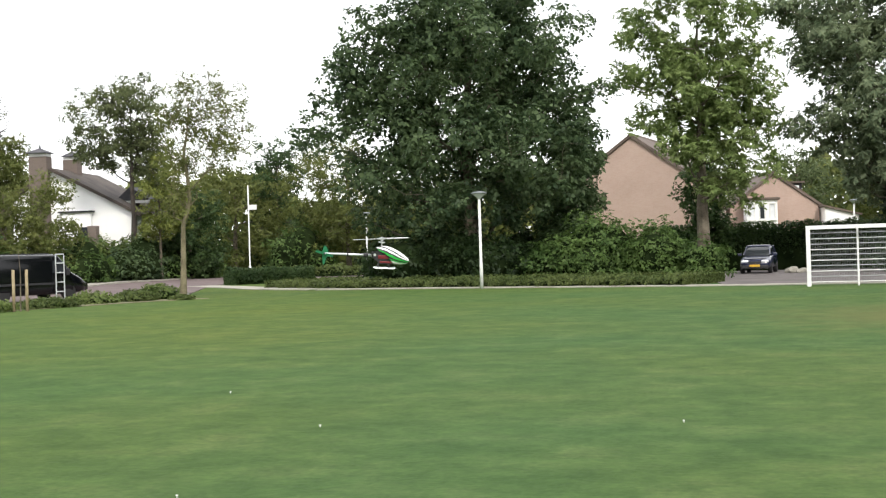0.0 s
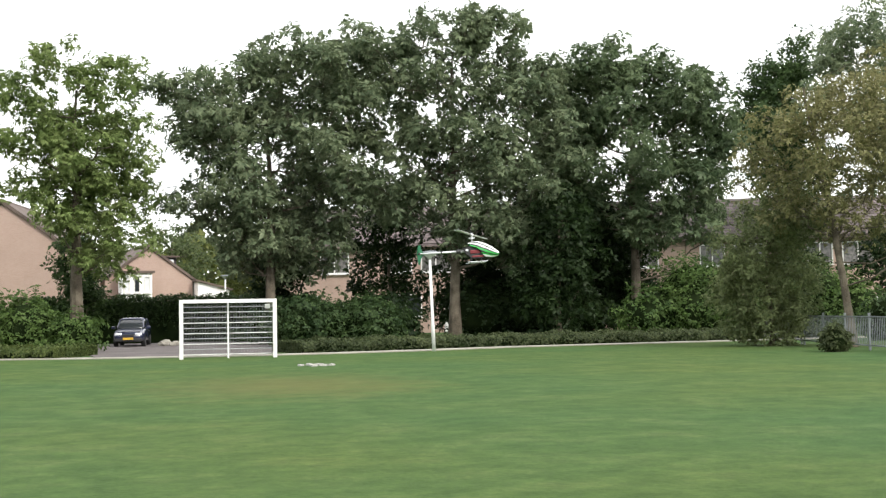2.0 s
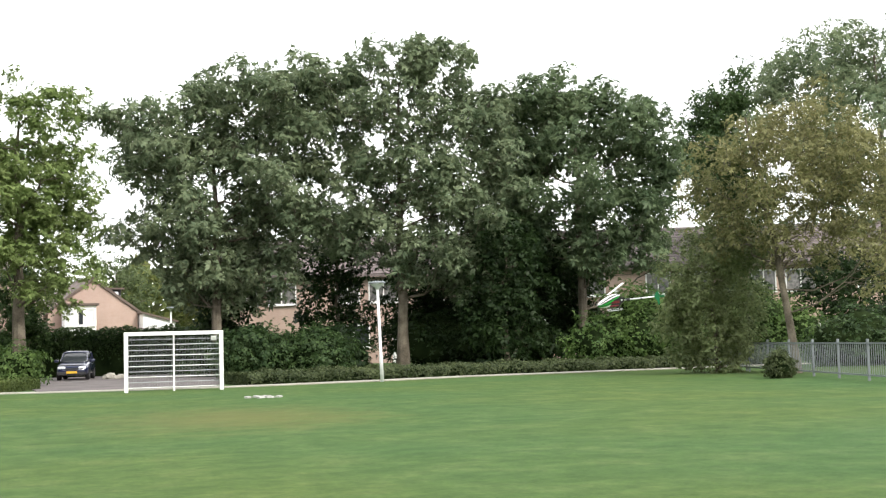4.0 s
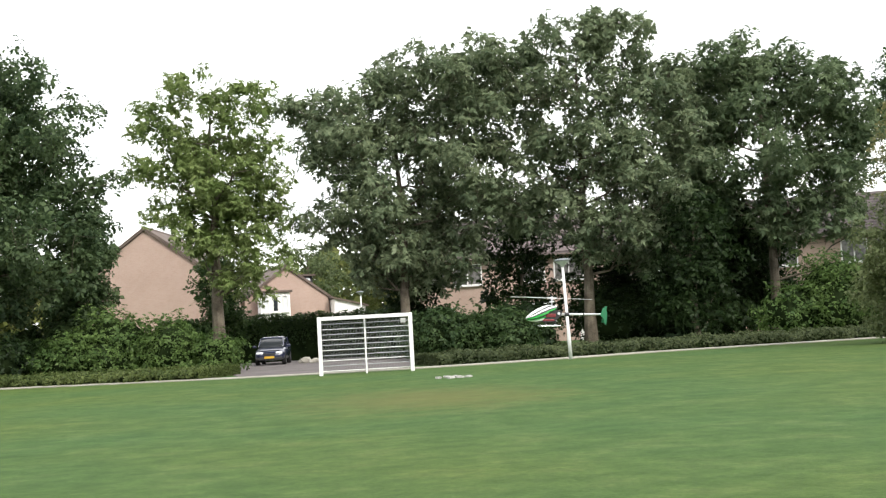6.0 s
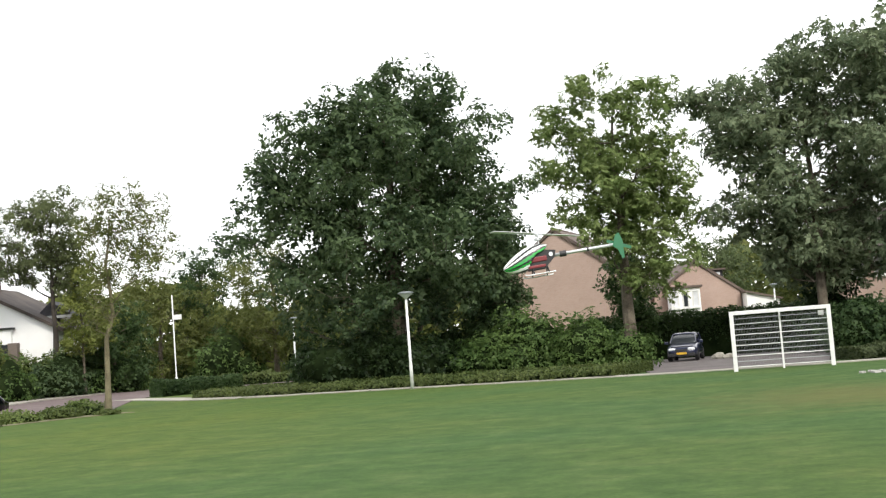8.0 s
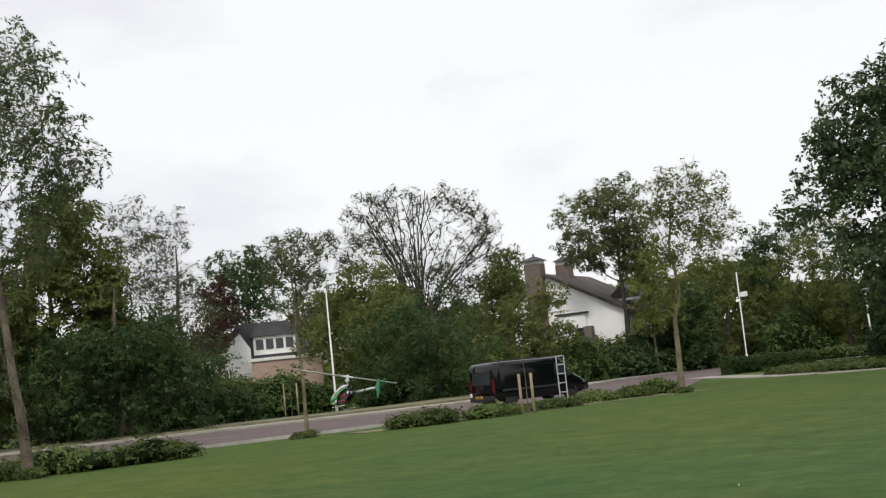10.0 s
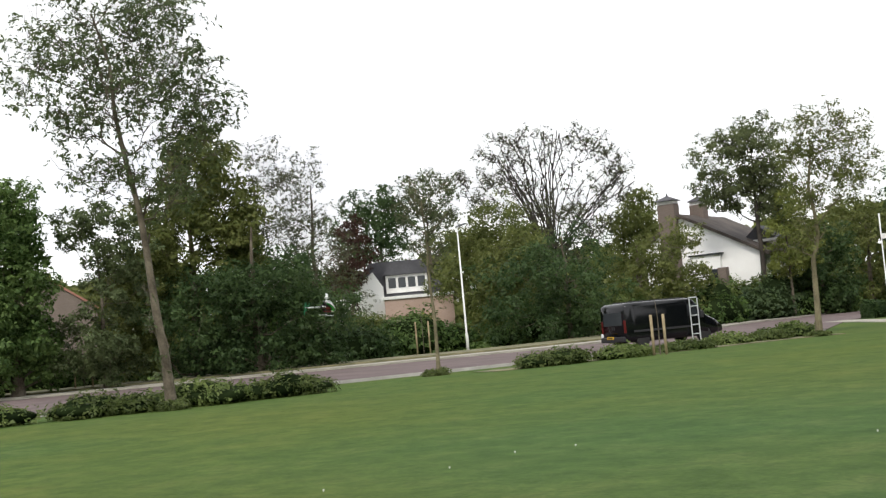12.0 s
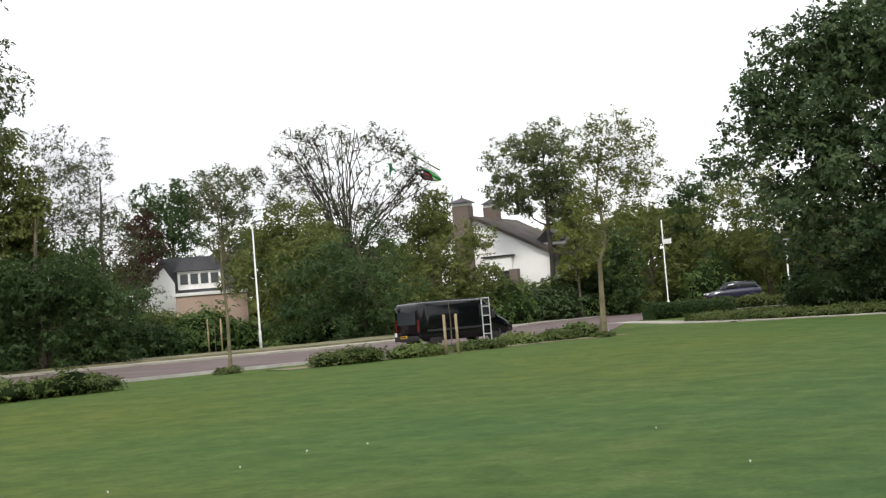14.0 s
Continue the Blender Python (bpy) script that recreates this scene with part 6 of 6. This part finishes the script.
hedge_run("ground_cover", COVER_R, 1.6, 0.48, L_STRIP, "low green ground-cover strip along the path", 123, 13000, 0.095, category="ground cover", kind="stuff", boxy=0.5, wave=0.12)


def far_woods():
    rng = np.random.default_rng(77)
    n = 54000
    # second part: unseen ring behind the camera, added to darken reflections on the van
    a = np.radians(np.concatenate([rng.uniform(-90, 60, 40000), rng.uniform(60, 270, 14000)]))
    d = np.where(np.arange(n) < 40000, rng.uniform(135, 150, n), rng.uniform(80, 95, n))
    top = 9.2 + 1.6 * np.sin(a * 23) + 1.0 * np.sin(a * 57 + 1) + 0.6 * np.sin(a * 131)
    z = rng.uniform(0, 1, n) ** 1.15 * top
    p = np.stack([np.sin(a) * d, np.cos(a) * d, z], 1)
    o = np.stack([-np.sin(a), -np.cos(a), np.full(n, 0.3)], 1)
    ob = quads("far_woods", leaf_faces(rng, p, o, 1.5), L_OLIVE)
    tagged(ob, "distant belt of trees and gardens behind the houses, with an unseen rear half added for reflections", "woods", "", "stuff")


far_woods()


# ---------------------------------------------------------------- stakes
def stakes(x, y, tall, gap, rz):
    g = thing("tree_stakes", pose(x, y, 0, 0, 0, rz), "pair of weathered wooden tree stakes with a thin young tree", "tree stakes")
    for sx in (-gap / 2, gap / 2):
        bm = bmesh.new()
        lathe(bm, [(0.05, -0.1), (0.05, tall - 0.02), (0.035, tall)], 10, pose(sx, 0, 0))
        soft_part("stake", bm, STAKE_WOOD, g)
    bm = bmesh.new()
    rod(bm, (0, 0, 0), (0.02, 0, tall * 0.9), 0.022, 0.018, 6)
    rod(bm, (0.02, 0, tall * 0.9), (-0.03, 0.02, tall * 1.5), 0.018, 0.006, 6)
    part("stem", bm, BARK, g)


stakes(-25.2, 35.9, 1.4, 0.42, 35)
stakes(-60.6, 33.6, 1.95, 0.9, 60)
stakes(-55.9, 54.4, 2.2, 0.8, 45)


# ---------------------------------------------------------------- flowers in the lawn
def daisies():
    """A few white flower heads that the mower left."""
    rng = random.Random(8)
    for k in range(12):
        a, d = radians(rng.uniform(-62, 26)), rng.uniform(7.2, 15.0)
        bm = bmesh.new()
        lathe(bm, [(0.003, -0.02), (0.003, 0.0), (0.010, 0.003), (0.009, 0.007), (0.003, 0.009)], 8)
        ob = part("daisy", bm, WHITE)
        ob.location = (math.sin(a) * d, math.cos(a) * d, 0.014)
        tagged(ob, "small white daisy head in the mown lawn", "flower", "daisies in the lawn")


daisies()


# ---------------------------------------------------------------- model helicopter
def build_helicopter():
    """Faces local +x; the main shaft stands on the origin, the boom lies along z = 0."""
    g = thing("model_helicopter", pose(0, 18, 2), "green, white and black radio-controlled model helicopter in flight", "model helicopter")
    rows = [(-0.08, 0.040, 0.05, 0.130, 0.8), (0.0, 0.064, -0.06, 0.150, 0.8), (0.08, 0.077, -0.11, 0.150, 0.85), (0.17, 0.080, -0.13, 0.125, 0.9),
            (0.26, 0.070, -0.13, 0.082, 0.95), (0.34, 0.052, -0.12, 0.032, 1), (0.40, 0.029, -0.10, -0.018, 1), (0.425, 0.009, -0.078, -0.045, 1)]
    bm = bmesh.new()
    sections(bm, rows, 24)
    bmesh.ops.subdivide_edges(bm, edges=bm.edges[:], cuts=3, use_grid_fill=True)
    # the shell is cut away behind in a sweep from the belly up to the mast
    cut = [f for f in bm.faces if f.calc_center_median().x < np.interp(f.calc_center_median().z, [-0.13, -0.06, 0.03, 0.085, 0.15], [0.19, 0.14, 0.06, -0.06, -0.09])]
    bmesh.ops.delete(bm, geom=cut, context="FACES")
    bm.faces.ensure_lookup_table()
    for f in bm.faces:
        c = f.calc_center_median()
        lo = np.interp(c.x, [r[0] for r in rows], [r[2] for r in rows])
        hi = np.interp(c.x, [r[0] for r in rows], [r[3] for r in rows])
        k = (c.z - lo) / (hi - lo) + 0.7 * (c.x - 0.16)
        f.material_index = 1 if k > 0.86 else 2 if k > 0.77 else 1 if k > 0.66 else 2 if k > 0.56 else 0 if k > 0.42 else 2 if k > 0.33 else 0 if k > 0.24 else 1 if k > 0.12 else 2
    bmesh.ops.solidify(bm, geom=bm.faces[:], thickness=0.003)
    soft_part("canopy", bm, [H_GREEN, H_WHITE, H_BLACK], g, "glossy green, white and black canopy")
    bm = bmesh.new()
    for sy in (-0.035, 0.035):
        prism(bm, [(-0.16, 0.05), (0.05, 0.09), (0.2, -0.06), (0.16, -0.125), (-0.02, -0.125), (-0.14, -0.02)], sy - 0.003, sy + 0.003)
    part("side_frame", bm, CARBON, g)
    bm = bmesh.new()
    box(bm, (0.19, 0.092, 0.055), (0.045, 0, -0.02), bevel=0.008)
    part("motor_mount", bm, H_RED, g, "red anodised motor mount")
    bm = bmesh.new()
    box(bm, (0.19, 0.09, 0.03), (0.07, 0, -0.095), bevel=0.006)
    part("battery_tray", bm, H_RED, g, "red anodised battery tray")
    bm = bmesh.new()
    rod(bm, (-0.10, -0.046, 0.012), (-0.10, 0.046, 0.012), 0.022, seg=12)
    part("drive_gear", bm, H_SILVER, g, "silver drive gear")
    bm = bmesh.new()
    box(bm, (0.10, 0.05, 0.045), (0.05, 0, -0.06), bevel=0.008)
    part("battery", bm, PLASTIC, g)
    bm = bmesh.new()
    rod(bm, (-0.08, 0, 0.0), (-0.86, 0, 0.0), 0.019, 0.016, 12)
    bo = soft_part("tail_boom", bm, H_SILVER, g, "silver tubular tail boom")
    bm = bmesh.new()
    rod(bm, (-0.20, 0, 0), (-0.27, 0, 0), 0.032, 0.032, 12)
    part("boom_clamp", bm, PLASTIC, bo, "black boom clamp")
    bm = bmesh.new()
    rod(bm, (-0.50, 0, 0), (-0.52, 0, 0), 0.023, 0.023, 12)
    part("boom_collar", bm, PLASTIC, bo)
    bm = bmesh.new()
    prism(bm, [(-0.80, 0.02), (-0.83, 0.10), (-0.875, 0.12), (-0.90, 0.02), (-0.885, -0.16), (-0.86, -0.17), (-0.83, -0.06), (-0.78, -0.015)], 0.016, 0.022)
    part("tail_fin", bm, H_FIN, g, "green vertical tail fin")
    bm = bmesh.new()
    rod(bm, (0, 0, 0.05), (0, 0, 0.265), 0.008, seg=8)
    part("main_shaft", bm, H_SILVER, g)
    for sy in (-1, 1):
        bm = bmesh.new()
        rod(bm, (-0.11, sy * 0.095, -0.185), (0.19, sy * 0.095, -0.185), 0.007, seg=8)
        rod(bm, (0.19, sy * 0.095, -0.185), (0.225, sy * 0.095, -0.172), 0.007, 0.005, 8)
        sk = part("skid", bm, H_SILVER, g, "silver landing skid")
        for x in (-0.04, 0.12):
            bm = bmesh.new()
            rod(bm, (x, sy * 0.03, -0.11), (x, sy * 0.095, -0.185), 0.008, seg=6)
            part("strut", bm, PLASTIC, sk)
    # main rotor
    ro = new("main_rotor")
    ro.parent = g
    bm = bmesh.new()
    rod(bm, (0, 0, -0.03), (0, 0, 0.025), 0.022, 0.02, 10)
    box(bm, (0.17, 0.03, 0.026), (0, 0, 0), bevel=0.006)
    box(bm, (0.03, 0.10, 0.02), (0, 0, -0.055), bevel=0.004)
    rod(bm, (0, 0, -0.07), (0, 0, -0.045), 0.03, 0.03, 12)
    part("rotor_head", bm, H_SILVER, ro, "silver rotor head")
    for s in (-1, 1):
        bm = bmesh.new()
        prism(bm, [(0.08, -0.004), (0.79, -0.003), (0.79, 0.003), (0.08, 0.004)], -0.026, 0.030, pose(0, 0, 0, 4, 0, 0) if s > 0 else pose(0, 0, 0, 4, 0, 180))
        part("main_blade", bm, BLADE_WHITE, ro)
    # tail rotor
    tr = new("tail_rotor")
    tr.parent = g
    bm = bmesh.new()
    rod(bm, (0, -0.012, 0), (0, 0.03, 0), 0.013, seg=10)
    part("tail_hub", bm, PLASTIC, tr)
    for s in (0, 180):
        bm = bmesh.new()
        prism(bm, [(0.02, -0.012), (0.06, -0.02), (0.135, -0.018), (0.14, 0.014), (0.06, 0.018), (0.02, 0.012)], -0.006, 0.0, pose(0, 0, 0, 0, s, 0))
        part("tail_blade", bm, H_FIN, tr)
    return g, ro, tr


heli, rotor, tail_rotor = build_helicopter()


# ---------------------------------------------------------------- what moves
# seconds, x, y, z, heading, nose up, bank to its right
FLIGHT = [(0.0, -6.21, 17.94, 1.50, 23, -4, 4), (0.5, -3.26, 17.68, 2.06, 19, 1, 4), (1.0, -0.61, 17.75, 2.54, 9, -2, 2), (1.5, 1.98, 18.25, 2.58, 3, -1, 0),
          (2.0, 4.59, 19.22, 2.46, -3, 3, -4), (2.2, 5.49, 19.51, 2.43, -4, 5, -6), (2.7, 7.6, 20.8, 2.42, 25, 9, -18), (3.2, 9.4, 22.8, 2.4, 80, 8, -20),
          (3.7, 10.3, 24.3, 2.35, 135, 2, -14), (4.3, 9.65, 24.67, 2.06, 174, -10, -6), (4.6, 8.86, 23.91, 1.80, 177, -11, -4), (5.0, 7.88, 24.25, 1.48, 180, -9, -4),
          (5.5, 5.88, 22.44, 1.34, 181, -1, 0), (6.0, 3.76, 19.64, 1.60, 182, 3, 2), (6.5, 2.14, 17.25, 2.02, 185, 4, 4), (7.0, 0.90, 15.64, 2.37, 188, 1, 4),
          (7.5, -0.36, 13.45, 2.51, 192, -1, 8), (8.0, -1.89, 13.22, 2.41, 197, -6, 6), (8.5, -3.60, 12.37, 1.99, 203, -7, 2), (9.0, -6.46, 13.41, 1.76, 194, -5, 4),
          (9.2, -7.86, 13.91, 1.70, 189, -6, 6), (9.8, -11.4, 13.4, 1.5, 172, -5, 12), (10.5, -14.6, 13.2, 1.3, 152, -2, 14), (11.3, -16.94, 14.01, 1.38, 137, 1, 8),
          (11.5, -18.6, 15.2, 1.58, 134, 2, 6), (12.0, -21.4, 17.9, 2.26, 110, 0, 10), (12.5, -19.10, 17.60, 2.70, 82, -6, 10), (13.0, -15.15, 15.96, 3.03, 62, -2, -6),
          (13.5, -14.08, 16.91, 3.55, 66, -5, -6), (14.0, -15.16, 21.12, 4.42, 72, -8, -4)]


# angle of the blades against the body at each half second
PHASE = [55, 3, 70, 75, 62, 40, 0, 30, 75, 50, -8, 42, 23, 51, 60, 51, 46, 33, 5, 40, 80, 30, 60, 96, 30, 55, 45, 60, 30]


def spin():
    """The rotor's angle every tenth of a second: about two turns a second, through the given phases."""
    out, turn = [], float(PHASE[0])
    for k in range(28):
        step = 360 + PHASE[k + 1] - PHASE[k]
        out += [turn + step * i / 5 for i in range(5)]
        turn += step
    return out + [turn]


def motions():
    walk(heli, [(t, pose(x, y, z, 0, 0, head) @ pose(0, 0, 0, 0, -nose, 0) @ pose(0, 0, 0, bank, 0, 0)) for t, x, y, z, head, nose, bank in FLIGHT])
    walk(rotor, [(k * 0.1, pose(0, 0, 0.26, 0, 0, a)) for k, a in enumerate(spin())])
    walk(tail_rotor, [(k * 0.1, pose(-0.865, -0.03, 0, 0, 15 + 67 * k, 0)) for k in range(141)])
    walk(moving_car, [(0.0, pose(-14.0, 101.2, 0.55, 0, 0, 199)), (8.6, pose(-14.0, 101.2, 0.55, 0, 0, 199)), (11.2, pose(-26.0, 96.9, 0.55, 0, 0, 200)),
                      (13.6, pose(-36.3, 93.1, 0.55, 0, 0, 207)), (14.0, pose(-37.8, 92.5, 0.55, 0, 0, 214))])


motions()
